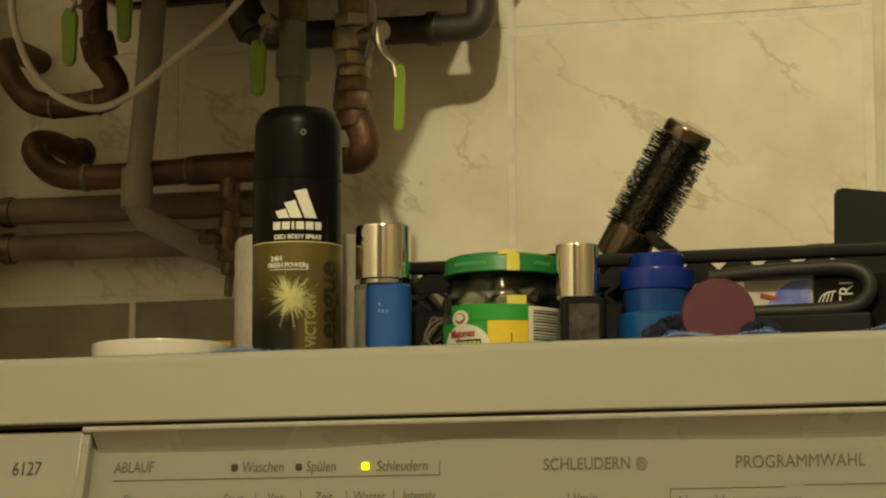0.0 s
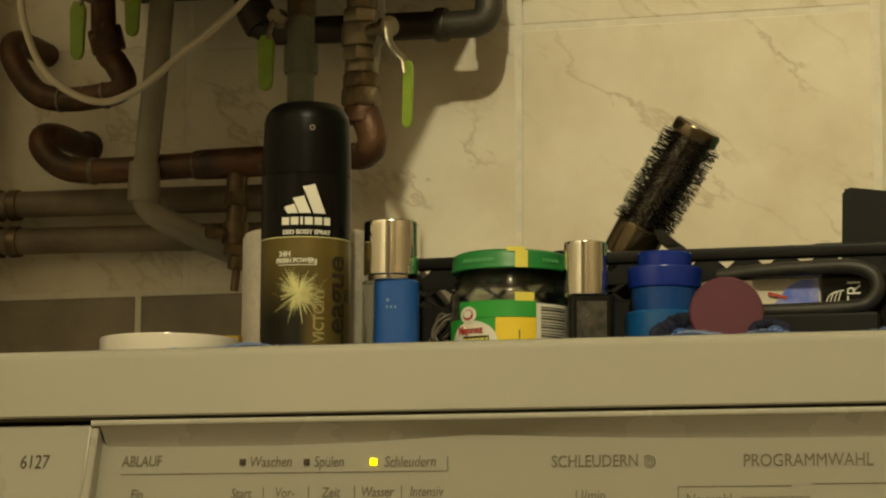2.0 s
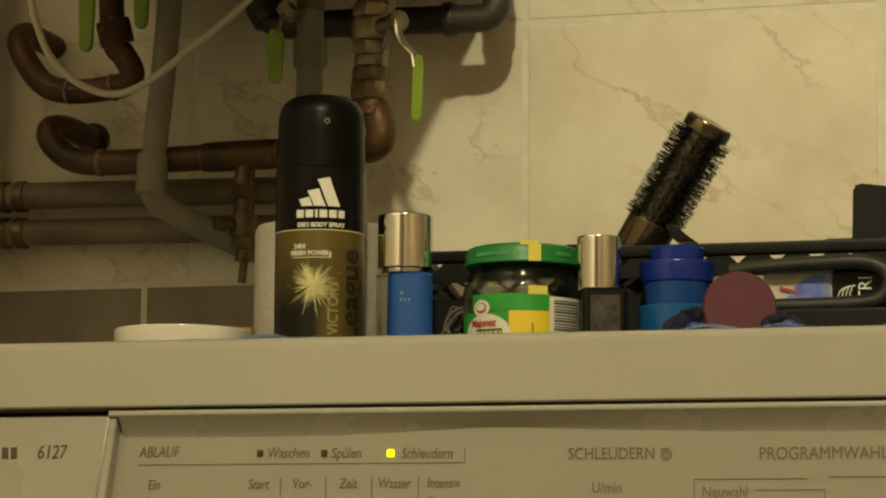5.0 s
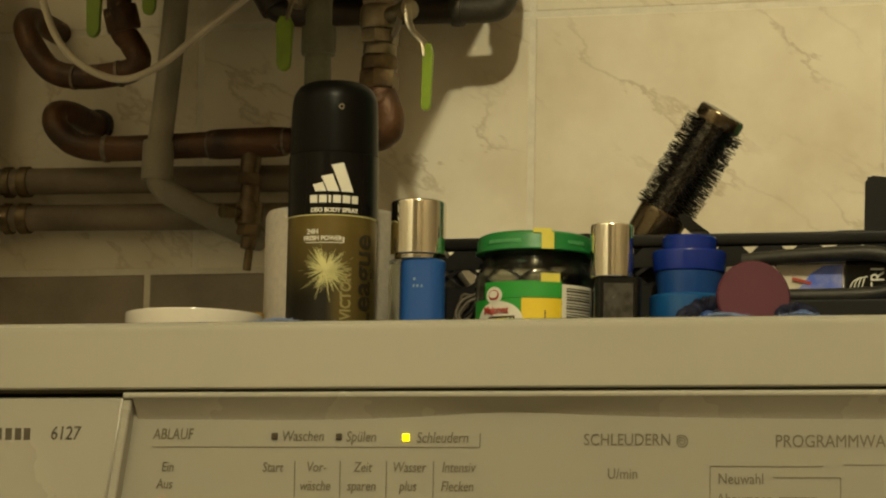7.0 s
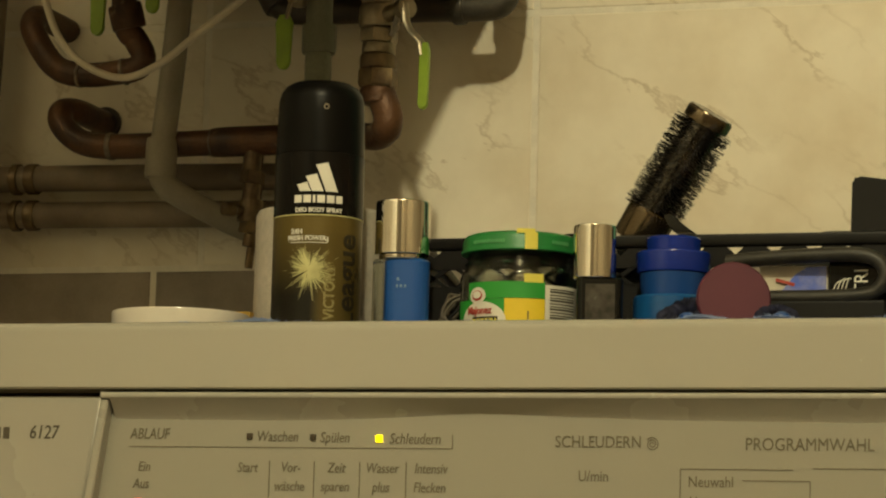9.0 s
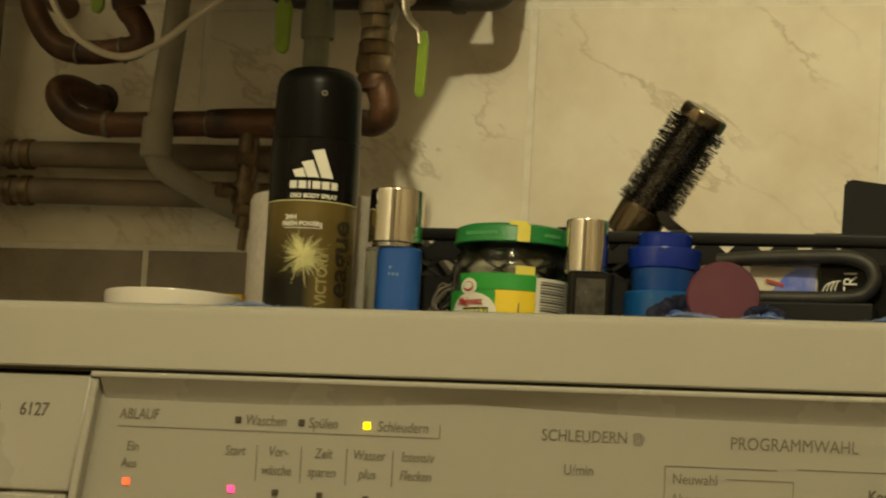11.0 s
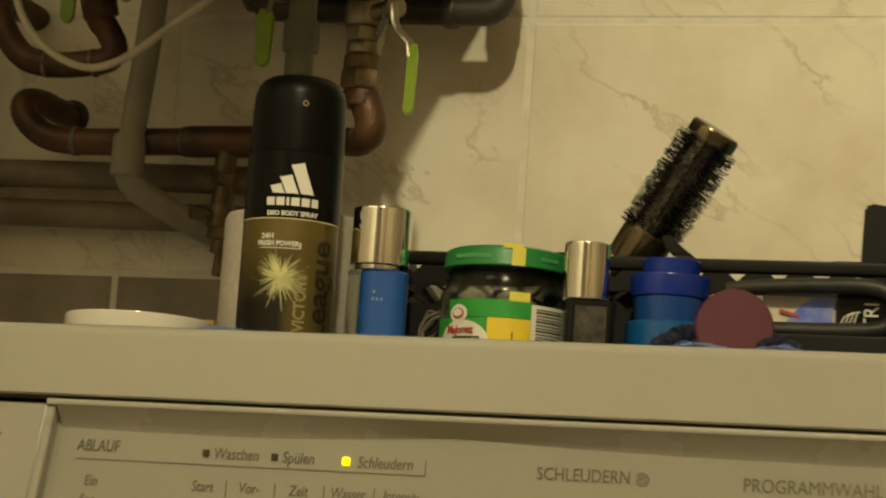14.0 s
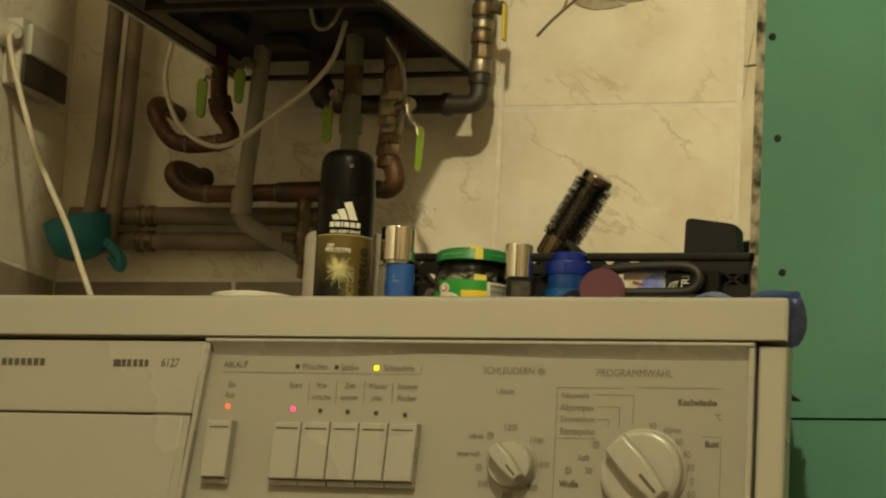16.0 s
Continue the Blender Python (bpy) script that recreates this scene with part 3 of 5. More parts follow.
pipe_run("rusty copper pipe bent along the tiled wall with soldered elbows",
         [(-0.434, 0.505, 1.058), (-0.4345, 0.478, 1.058), (-0.4365, 0.452, 1.0585), (-0.4405, 0.436, 1.055), (-0.4365, 0.43, 1.044), (-0.421, 0.43, 1.0315), (-0.396, 0.43, 1.0275), (-0.34, 0.43, 1.028), (-0.28, 0.43, 1.029), (-0.235, 0.425, 1.029),
          (-0.205, 0.405, 1.026), (-0.182, 0.384, 1.0205), (-0.1715, 0.372, 1.0225), (-0.1695, 0.370, 1.032), (-0.1745, 0.370, 1.046), (-0.1795, 0.370, 1.060), (-0.179, 0.370, 1.072)], [0.0092] * 72 + [0.0102] * 19, RUST,
         rings=(((-0.3995, 0.43, 1.0275), (-0.3955, 0.43, 1.0275), 0.0100, SOLDER), ((-0.318, 0.43, 1.0283), (-0.264, 0.43, 1.029), 0.0108, RUST), ((-0.3200, 0.43, 1.0283), (-0.3182, 0.43, 1.0283), 0.0101, SOLDER), ((-0.2638, 0.43, 1.029), (-0.2618, 0.43, 1.029), 0.0101, SOLDER), ((-0.434, 0.505, 1.058), (-0.434, 0.496, 1.058), 0.0125, DARK_PIPE)))
pipe_run("rusty pipe bent in a hook below the boiler",
         [(-0.468, 0.505, 1.130), (-0.468, 0.470, 1.130), (-0.4675, 0.444, 1.128), (-0.464, 0.43, 1.116), (-0.4515, 0.43, 1.095), (-0.438, 0.43, 1.084), (-0.417, 0.43, 1.0805), (-0.396, 0.43, 1.0815), (-0.380, 0.43, 1.0845), (-0.3755, 0.43, 1.093),
          (-0.382, 0.43, 1.105), (-0.389, 0.425, 1.120), (-0.390, 0.42, 1.186)], 0.0090, RUST,
         rings=(((-0.391, 0.43, 1.0818), (-0.3885, 0.43, 1.0822), 0.0098, SOLDER), ((-0.425, 0.43, 1.0813), (-0.4225, 0.43, 1.0810), 0.0098, SOLDER), ((-0.3862, 0.428, 1.113), (-0.3895, 0.424, 1.130), 0.0124, RUST)))
pipe_run("grey white plastic drain pipe with a wider socket",
         [(-0.341, 0.42, 1.185), (-0.3465, 0.42, 1.10), (-0.354, 0.42, 1.02), (-0.3545, 0.42, 1.006), (-0.349, 0.425, 0.995), (-0.331, 0.44, 0.984), (-0.312, 0.46, 0.974), (-0.298, 0.485, 0.968)], 0.0088, WHITE_PIPE,
         rings=(((-0.354, 0.42, 1.030), (-0.3546, 0.42, 1.002), 0.0112, WHITE_PIPE),))
pipe_run("dark painted pipe with a grey elbow under the boiler",
         [(-0.286, 0.44, 1.186), (-0.286, 0.44, 1.145), (-0.278, 0.44, 1.130), (-0.262, 0.44, 1.1235), (-0.22, 0.44, 1.1225), (-0.14, 0.44, 1.121)], 0.0098, DARK_PIPE,
         rings=(((-0.284, 0.44, 1.146), (-0.274, 0.44, 1.127), 0.0135, DARK_PIPE),))
gas = pipe_run("grey elbow and brass fittings of the gas pipe beside the boiler",
               [(-0.150, 0.44, 1.121), (-0.124, 0.44, 1.1205), (-0.114, 0.44, 1.122), (-0.109, 0.44, 1.128), (-0.108, 0.44, 1.138), (-0.108, 0.44, 1.155), (-0.108, 0.44, 1.2), (-0.108, 0.44, 1.75)], 0.0098, GREY_PIPE)
for a, b, r, mm in ((1.140, 1.150, 0.0118, DARK_PIPE), (1.152, 1.166, 0.0122, STEEL), (1.168, 1.182, 0.0108, BRASS), (1.184, 1.196, 0.0124, BRASS), (1.199, 1.208, 0.0112, STEEL), (1.212, 1.226, 0.0126, BRASS), (1.232, 1.252, 0.0112, BRASS)):
    part("fitting", along((-0.108, 0.44, a), (-0.108, 0.44, b), [(0, 0), (r * 0.93, 0), (r, 0.1), (r, 0.9), (r * 0.93, 1), (0, 1)], 8 if mm is BRASS else 20), mm, gas)
part("fitting", along((-0.146, 0.44, 1.121), (-0.138, 0.44, 1.121), [(0, 0), (0.0118, 0), (0.0122, 0.2), (0.0122, 0.8), (0.0118, 1), (0, 1)], 20), GREY_PIPE, gas)
part("valve_stem", along((-0.108, 0.44, 1.219), (-0.084, 0.43, 1.219), [(0, 0), (0.005, 0), (0.005, 0.8), (0.0075, 0.82), (0.0075, 1), (0, 1)], 12), STEEL, gas)
part("lever", box(-0.0835, -0.0800, 0.424, 0.436, 1.184, 1.222, 0.0015), LEVER_YELLOW, gas, "yellow plastic lever")

def paddle(x, z_top, z_bot, w_top, w_bot, y, lean=0.0):
    """A flat plastic lever with a round foot, a little narrower below, 4 mm thick, with eased edges."""
    o = [(x - w_top * 0.55, z_top), (x + w_top * 0.55, z_top), (x + w_top, z_top - 0.006)]
    o += [(x + lean + w_bot * math.cos(a), z_bot + w_bot + w_bot * math.sin(a)) for a in [-math.pi * k / 10 for k in range(11)]]
    o.append((x - w_top, z_top - 0.006))
    bm = prism(o, y - 0.002, y + 0.002)
    bmesh.ops.bevel(bm, geom=[e for e in bm.edges if abs(e.verts[0].co.y - e.verts[1].co.y) < 1e-6], offset=0.0009, segments=2, affect="EDGES")
    return bm


valve = thing("ball_valve", "nickel ball valve with a green lever on the copper pipe", "valve", "valves under the boiler")
for a, b, r, sg, mm in ((1.040, 1.051, 0.0122, 20, RUST), (1.051, 1.064, 0.0138, 6, BRASS), (1.064, 1.074, 0.0125, 20, BRASS), (1.074, 1.082, 0.0115, 20, STEEL), (1.082, 1.092, 0.0130, 6, STEEL), (1.092, 1.108, 0.0142, 20, STEEL), (1.108, 1.118, 0.0128, 6, STEEL), (1.118, 1.145, 0.0105, 20, BRASS), (1.145, 1.182, 0.0115, 20, BRASS)):
    part("fitting", along((-0.1775, 0.37, a), (-0.177, 0.37, b), [(0, 0), (r * 0.92, 0), (r, 0.15), (r, 0.85), (r * 0.92, 1), (0, 1)], sg), mm, valve)
part("valve_stem", along((-0.177, 0.37, 1.100), (-0.150, 0.346, 1.100), [(0, 0), (0.006, 0), (0.006, 0.55), (0.0045, 0.6), (0.0045, 0.8), (0.0072, 0.82), (0.0072, 1), (0, 1)], 14), STEEL, valve)
part("bracket", tube([(-0.152, 0.345, 1.103), (-0.150, 0.344, 1.090), (-0.146, 0.342, 1.083), (-0.138, 0.340, 1.075), (-0.1365, 0.34, 1.066)], 0.0032, 8, flat=0.5), STEEL, valve)
part("lever", paddle(-0.1352, 1.0745, 1.0295, 0.0036, 0.0032, 0.340, -0.0006), LEVER, valve, "green plastic lever")


def small_valve(x, y, z_top, z_bot, up, label):
    v = thing("ball_valve", label, "valve", "valves under the boiler")
    part("bracket", tube(spline([(x + 0.006, y + 0.012, z_top + up), (x + 0.005, y + 0.001, z_top + up - 0.004), (x + 0.001, y, z_top)]), 0.0034, 8, flat=0.5), STEEL, v)
    part("nut", along((x + 0.006, y + 0.014, z_top + up - 0.002), (x + 0.006, y - 0.002, z_top + up - 0.002), [(0, 0), (0.0062, 0), (0.0066, 0.5), (0.0056, 1), (0, 1)], 6), STEEL, v)
    part("lever", paddle(x, z_top + 0.003, z_bot, 0.0062, 0.0046, y), LEVER, v, "green plastic lever")
    return v


small_valve(-0.3965, 0.395, 1.140, 1.101, 0.012, "ball valve with a long green lever at the bent pipe")
small_valve(-0.3550, 0.395, 1.150, 1.1155, 0.012, "ball valve with a short green lever near the plastic pipe")
small_valve(-0.2420, 0.36, 1.099, 1.064, 0.018, "ball valve with a green lever on the grey pipe")
pipe_run("grey green pipe going down behind the spray can", [(-0.226, 0.385, 1.185), (-0.226, 0.385, 1.10), (-0.227, 0.39, 1.0), (-0.228, 0.40, 0.93)], 0.0092, GREEN_GREY_PIPE,
         rings=(((-0.226, 0.385, 1.118), (-0.226, 0.385, 1.150), 0.0098, BRASS), ((-0.226, 0.386, 1.080), (-0.2262, 0.386, 1.100), 0.0118, GREEN_GREY_PIPE)))
tap = thing("drain_tap", "small worn brass drain tap under the copper pipe", "tap")
for a, b, r, sg in ((1.024, 1.005, 0.0072, 16), (1.007, 0.998, 0.0088, 6), (0.998, 0.984, 0.0070, 16), (0.986, 0.970, 0.0098, 16), (0.972, 0.962, 0.0085, 6), (0.962, 0.953, 0.0055, 14), (0.953, 0.938, 0.0030, 12)):
    part("fitting", along((-0.2875, 0.43, a), (-0.2890, 0.43, b), [(0, 0), (r * 0.92, 0), (r, 0.15), (r, 0.85), (r * 0.92, 1), (0, 1)], sg), BRASS, tap)
part("spindle", along((-0.288, 0.43, 0.978), (-0.302, 0.412, 0.978), [(0, 0), (0.004, 0), (0.004, 0.6), (0.0052, 0.65), (0.0052, 1), (0, 1)], 12), BRASS, tap)
for z, y in ((1.012, 0.476), (0.985, 0.478)):
    pipe_run("cream painted heating pipe lying along the tiled wall", [(-0.575, y, z + 0.002), (-0.45, y, z + 0.001), (-0.3, y, z - 0.001), (-0.245, y, z - 0.002)], 0.0098, PAINT_PIPE, 3,
             rings=(((-0.496, y, z + 0.001), (-0.490, y, z + 0.001), 0.0118, BRASS), ((-0.484, y, z + 0.001), (-0.476, y, z + 0.001), 0.0116, BRASS)))
for x, y, z in ((-0.536, 0.455, 1.012), (-0.514, 0.462, 1.0)):
    pipe_run("cream painted riser pipe standing in the corner", [(x - 0.010, y, z - 0.03), (x + 0.006, y, 1.25), (x + 0.008, y, 2.38)], 0.0088, PAINT_PIPE, 3)


def cable(label, pts, r, material, group="cables"):
    c = tagged(link("cable", tube(spline(pts, 8), r, 10), material), label, "cable", group)
    return c


cable("white cable hanging in a loop below the boiler", [(-0.405, 0.34, 1.185), (-0.410, 0.33, 1.135), (-0.4025, 0.33, 1.101), (-0.389, 0.33, 1.078), (-0.368, 0.33, 1.062), (-0.344, 0.33, 1.056), (-0.319, 0.33, 1.065), (-0.292, 0.33, 1.085), (-0.271, 0.33, 1.100), (-0.249, 0.33, 1.118), (-0.228, 0.33, 1.145), (-0.216, 0.33, 1.186)], 0.0026, CABLE)
cable("thin grey cable beside the nickel valve", [(-0.176, 0.33, 1.186), (-0.172, 0.33, 1.165), (-0.160, 0.335, 1.145), (-0.155, 0.34, 1.122), (-0.157, 0.35, 1.100), (-0.165, 0.36, 1.085)], 0.0022, CABLE_GREY)
cable("white power cable running from the wall socket to the machine", [(-0.578, 0.318, 1.176), (-0.577, 0.305, 1.168), (-0.556, 0.285, 1.125), (-0.511, 0.25, 1.044), (-0.478, 0.225, 0.997), (-0.442, 0.2, 0.949), (-0.41, 0.175, 0.900), (-0.383, 0.155, 0.859)], 0.0030, CABLE)

socket = thing("wall_socket", "grey white double wall socket with a plug in it", "socket")
part("plate", box(ROOM_L + 0.0005, ROOM_L + 0.022, 0.335, 0.440, 1.128, 1.200, 0.004), SOCKET, socket)
part("cover", box(ROOM_L + 0.022, ROOM_L + 0.030, 0.342, 0.432, 1.160, 1.194, 0.003), SOCKET, socket)
part("outlet", box(ROOM_L + 0.0222, ROOM_L + 0.0265, 0.337, 0.438, 1.1285, 1.160, 0.001), mat("dark_brown_socket", (0.045, 0.034, 0.024), 0.25, vary=0.1), socket, "dark brown lower outlet")
part("plug", along((ROOM_L + 0.004, 0.335, 1.180), (ROOM_L + 0.026, 0.316, 1.176), [(0, 0), (0.013, 0), (0.014, 0.3), (0.010, 0.8), (0.005, 1), (0, 1)], 18), SOCKET, socket)

scoop = thing("plastic_scoop", "teal plastic scoop hanging from the wall pipes", "scoop")
part("bowl", lathe([(0.0, -0.030), (0.016, -0.029), (0.028, -0.022), (0.034, -0.008), (0.036, 0.010), (0.037, 0.012), (0.035, 0.012), (0.032, -0.006), (0.026, -0.019), (0.015, -0.026), (0, -0.027)], 28, m=pose(-0.548, 0.44, 0.990, 4, -12, 0)), TEAL, scoop)
part("handle", tube(spline([(-0.520, 0.44, 0.982), (-0.503, 0.438, 0.970), (-0.494, 0.437, 0.958), (-0.497, 0.437, 0.950), (-0.508, 0.438, 0.962)]), 0.006, 10, flat=0.6), TEAL, scoop)

# ---- washing machine ----
ML, MR = -0.425, 0.300
washer = thing("washing_machine", "cream white front-loading washing machine with push buttons and dials", "washing machine")
bm = box(ML + 0.004, MR - 0.002, 0.024, 0.455, 0.02, 0.8105, 0.003)
for v in bm.verts:
    v.co.x -= 0.096 * v.co.y / 0.465 * max(0, v.co.x) / 0.3
part("body", bm, ENAMEL, washer)
bm = bmesh.new()
MB = 0.212
prof = [(0.0055, 0.8162), (0.0010, 0.8163), (0.0, 0.8172), (0.0, 0.8466), (0.0006, 0.8496), (0.0026, 0.8515), (0.0060, 0.8522), (0.462, 0.8522), (0.465, 0.849), (0.465, 0.8162)]
rows = []
for x, ins in ((ML, 0.003), (ML + 0.0008, 0.001), (ML + 0.003, 0), (MR - 0.003, 0), (MR - 0.0008, 0.001), (MR, 0.003)):
    rows.append([bm.verts.new((x - (MR - MB) * y / 0.465 * max(0, x) / MR, min(max(y, ins), 0.465 - ins), z - (ins if z > 0.84 else 0))) for y, z in prof])
for a, b in zip(rows, rows[1:]):
    for i in range(len(prof)):
        j = (i + 1) % len(prof)
        bm.faces.new((a[i], a[j], b[j], b[i]))
bm.faces.new(rows[0])
bm.faces.new(rows[-1])
link("top_plate", bm, ENAMEL, washer, "cream enamelled top plate", angle=14)
# strip coloured like the shade in the slot under the top plate
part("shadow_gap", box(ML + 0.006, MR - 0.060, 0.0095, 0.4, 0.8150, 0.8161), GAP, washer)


def quad_prism(outline, y0, y1, bevel=0.0015):
    bm = prism(outline, y0, y1)
    es = [e for e in bm.edges if all(abs(v.co.y - y0) < 1e-6 for v in e.verts)]
    bmesh.ops.bevel(bm, geom=es, offset=bevel, segments=3, affect="EDGES", profile=0.5)
    return bm


# drawer front: its right edge leans
part("drawer_front", quad_prism([(ML + 0.002, 0.7495), (-0.2150, 0.7495), (-0.2058, 0.8128), (ML + 0.002, 0.8128)], 0.006, 0.03, 0.002), PANEL, washer)
part("drawer_lower_front", quad_prism([(ML + 0.002, 0.62), (-0.2400, 0.62), (-0.2235, 0.7482), (ML + 0.002, 0.7482)], 0.0075, 0.03, 0.002), PANEL, washer)
part("front_strip", quad_prism([(-0.2520, 0.62), (-0.2318, 0.62), (-0.2172, 0.7492), (-0.2520, 0.7492)], 0.0088, 0.03, 0.001), PANEL, washer)
# control panel: a raised rim round a recessed field
bm = prism([(-0.2270, 0.62), (0.2730, 0.62), (0.2730, 0.8112), (-0.2025, 0.8112)], 0.0085, 0.03)
part("control_panel", bm, PANEL_FOIL, washer, smooth=False)
bm = quad_prism([(-0.2043, 0.8110), (0.2735, 0.8110), (0.2735, 0.8145), (-0.2038, 0.8145)], -0.0012, 0.0086, 0.0014)
part("panel_rim", bm, PANEL, washer)
part("panel_rim", quad_prism([(-0.2300, 0.62), (-0.2252, 0.62), (-0.1995, 0.8108), (-0.2043, 0.8108)], 0.0005, 0.0086, 0.0012), PANEL, washer)
part("panel_rim", quad_prism([(0.2690, 0.62), (0.2738, 0.62), (0.2738, 0.8108), (0.2690, 0.8108)], 0.0005, 0.0086, 0.0012), PANEL, washer)
part("corner_post", quad_prism([(0.2752, 0.02), (MR - 0.001, 0.02), (MR - 0.001, 0.8130), (0.2752, 0.8130)], 0.006, 0.03, 0.004), ENAMEL, washer)
# hollow under the rim: it slopes back to the field, and its lower edge sags in two long curves
bm = bmesh.new()
rows = []
for i in range(91):
    f = i / 90
    x = -0.1985 + 0.4670 * f
    d = 0.0072 - 0.0034 * max(0.0, 1 - abs(x - 0.004) / 0.115) ** 2 + 0.0006 * math.sin(f * 9)
    rows.append([bm.verts.new(p) for p in ((x, -0.0004, 0.8111), (x, 0.0026, 0.8100 - d * 0.24), (x, 0.0060, 0.8086 - d * 0.58), (x, 0.0080, 0.8082 - d * 0.86), (x, 0.0086, 0.8078 - d))])
for a, b in zip(rows, rows[1:]):
    for q in range(4):
        bm.faces.new((a[q], a[q + 1], b[q + 1], b[q]))
part("panel_hollow", bm, PANEL, washer)

P = 0.0083


def bar(parent, x0, x1, z0, z1, y=P, material=None, name="print_line"):
    return part(name, box(x0, x1, y - 0.0001, y + 0.0003, z0, z1), material or PRINT, parent, smooth=False)


L = 0.00022
for words, x, z, size, k in (("ABLAUF", -0.1780, 0.7928, 0.0075, 0.78), ("Waschen", -0.1058, 0.7918, 0.0072, 0.80), ("Spülen", -0.0740, 0.7915, 0.0072, 0.80), ("Schleudern", -0.0303, 0.7910, 0.0072, 0.80),
                             ("Ein", -0.1805, 0.7755, 0.0068, 0.8), ("Aus", -0.1820, 0.7665, 0.0068, 0.8), ("Start", -0.1220, 0.7755, 0.0068, 0.8),
                             ("Vor-", -0.0980, 0.7757, 0.0068, 0.8), ("wäsche", -0.0985, 0.7660, 0.0068, 0.78), ("Zeit", -0.0728, 0.7757, 0.0068, 0.8), ("sparen", -0.0733, 0.7660, 0.0068, 0.8),
                             ("Wasser", -0.0478, 0.7757, 0.0068, 0.78), ("plus", -0.0483, 0.7660, 0.0068, 0.8), ("Intensiv", -0.0215, 0.7757, 0.0068, 0.78), ("Flecken", -0.0220, 0.7660, 0.0068, 0.78),
                             ("SCHLEUDERN", 0.0662, 0.7900, 0.0078, 0.86), ("U/min", 0.0640, 0.7728, 0.0070, 0.85), ("PROGRAMMWAHL", 0.1730, 0.7893, 0.0082, 0.86),
                             ("Neuwahl", 0.1240, 0.7705, 0.0070, 0.85), ("Abpumpen", 0.1260, 0.7605, 0.0070, 0.85), ("Einweichen", 0.1268, 0.7507, 0.0070, 0.85), ("Extraspülen", 0.1272, 0.7408, 0.0070, 0.83),
                             ("90", 0.1900, 0.7462, 0.0075, 0.85), ("60min", 0.2065, 0.7432, 0.0068, 0.8), ("60", 0.2125, 0.7335, 0.0075, 0.85), ("40", 0.2190, 0.7235, 0.0075, 0.85), ("30", 0.2225, 0.7130, 0.0075, 0.85),
                             ("0", 0.2245, 0.7020, 0.0075, 0.85), ("60", 0.2240, 0.6915, 0.0075, 0.85), ("kalt", 0.1335, 0.7195, 0.0072, 0.85), ("30", 0.1375, 0.7085, 0.0072, 0.85), ("°C", 0.2440, 0.7545, 0.0070, 0.85),
                             ("1200", 0.0700, 0.7430, 0.0068, 0.85), ("1100", 0.0925, 0.7325, 0.0068, 0.85), ("ohne", 0.0405, 0.7355, 0.0066, 0.85), ("Intervall", 0.0345, 0.7205, 0.0066, 0.85), ("1000", 0.0985, 0.7125, 0.0068, 0.85), ("900", 0.0905, 0.6935, 0.0068, 0.85), ("800", 0.0700, 0.6865, 0.0068, 0.85), ("350", 0.0480, 0.6955, 0.0068, 0.85)):
    print_on(washer, words, x, z, size * 1.1, P, PRINT, 0.0, k * 0.98, slant=0.13 if x < 0.02 else 0.0)
for words, x, z, size in (("Kochwäsche", 0.2265, 0.7660, 0.0075), ("Bunt", 0.2395, 0.7325, 0.0072), ("Wolle", 0.1215, 0.6975, 0.0078)):
    print_on(washer, words, x, z, size, P, PRINT_DARK, 0.00026, 0.84, slant=0.0)
print_on(washer, "6127", -0.2385, 0.7930, 0.0104, 0.0058, PRINT_DARK, 0.0, 0.82)
for k, x in enumerate((-0.2905, -0.2868, -0.2822, -0.2772, -0.2715, -0.2660, -0.2608)):
    bar(washer, x - 0.0018, x + 0.0018, 0.7897, 0.7960, 0.0058, PRINT_DARK, "print_bar")
for k in range(7):
    bar(washer, -0.4000 + k * 0.0062, -0.3955 + k * 0.0062, 0.7895, 0.7960, 0.0058, PRINT_DARK, "print_bar")
for x0, x1, z in ((-0.1900, -0.0105, 0.7862), (0.1085, 0.1650, 0.7770), (0.1750, 0.2470, 0.7778), (0.1085, 0.1430, 0.7352), (0.2310, 0.2470, 0.7385), (0.1400, 0.1735, 0.7715), (0.1430, 0.1620, 0.7615), (0.1440, 0.1530, 0.7510)):
    bar(washer, x0, x1, z - L, z + L)
for x, z0, z1 in ((-0.0105, 0.7862, 0.7935), (-0.1100, 0.7600, 0.7790), (-0.0852, 0.7600, 0.7790), (-0.0602, 0.7600, 0.7790), (-0.0350, 0.7600, 0.7790), (0.1085, 0.6300, 0.7770), (0.2470, 0.6300, 0.7385), (0.1735, 0.7480, 0.7715), (0.1620, 0.7440, 0.7615), (0.1530, 0.7440, 0.7510)):
    bar(washer, x - L, x + L, z0, z1)
for cx, cz in ((0.0940, 0.7893), (0.0525, 0.7355), (0.1205, 0.7085), (0.1430, 0.7300), (0.0440, 0.7090)):
    part("spiral_mark", tube([(cx + (0.0005 + 0.00020 * a) * math.cos(a), P, cz + (0.0005 + 0.00020 * a) * math.sin(a)) for a in [i * 0.35 for i in range(44)]], 0.00024, 5), PRINT, washer)
for x, z, mm in ((-0.1215, 0.7920, LED_OFF), (-0.0862, 0.7917, LED_OFF), (-0.0500, 0.7912, LED_YELLOW), (-0.1830, 0.7568, LED_RED), (-0.1232, 0.7553, LED_PINK), (-0.0985, 0.7545, LED_OFF), (-0.0738, 0.7540, LED_OFF), (-0.0485, 0.7532, LED_OFF), (-0.0228, 0.7522, LED_OFF)):
    s = 0.0018 if mm in (LED_YELLOW, LED_RED, LED_PINK) else 0.0016
    part("indicator", box(x - s, x + s, P - 0.0012, P + 0.002, z - s * 1.05, z + s * 1.05, 0.0005), mm, washer)


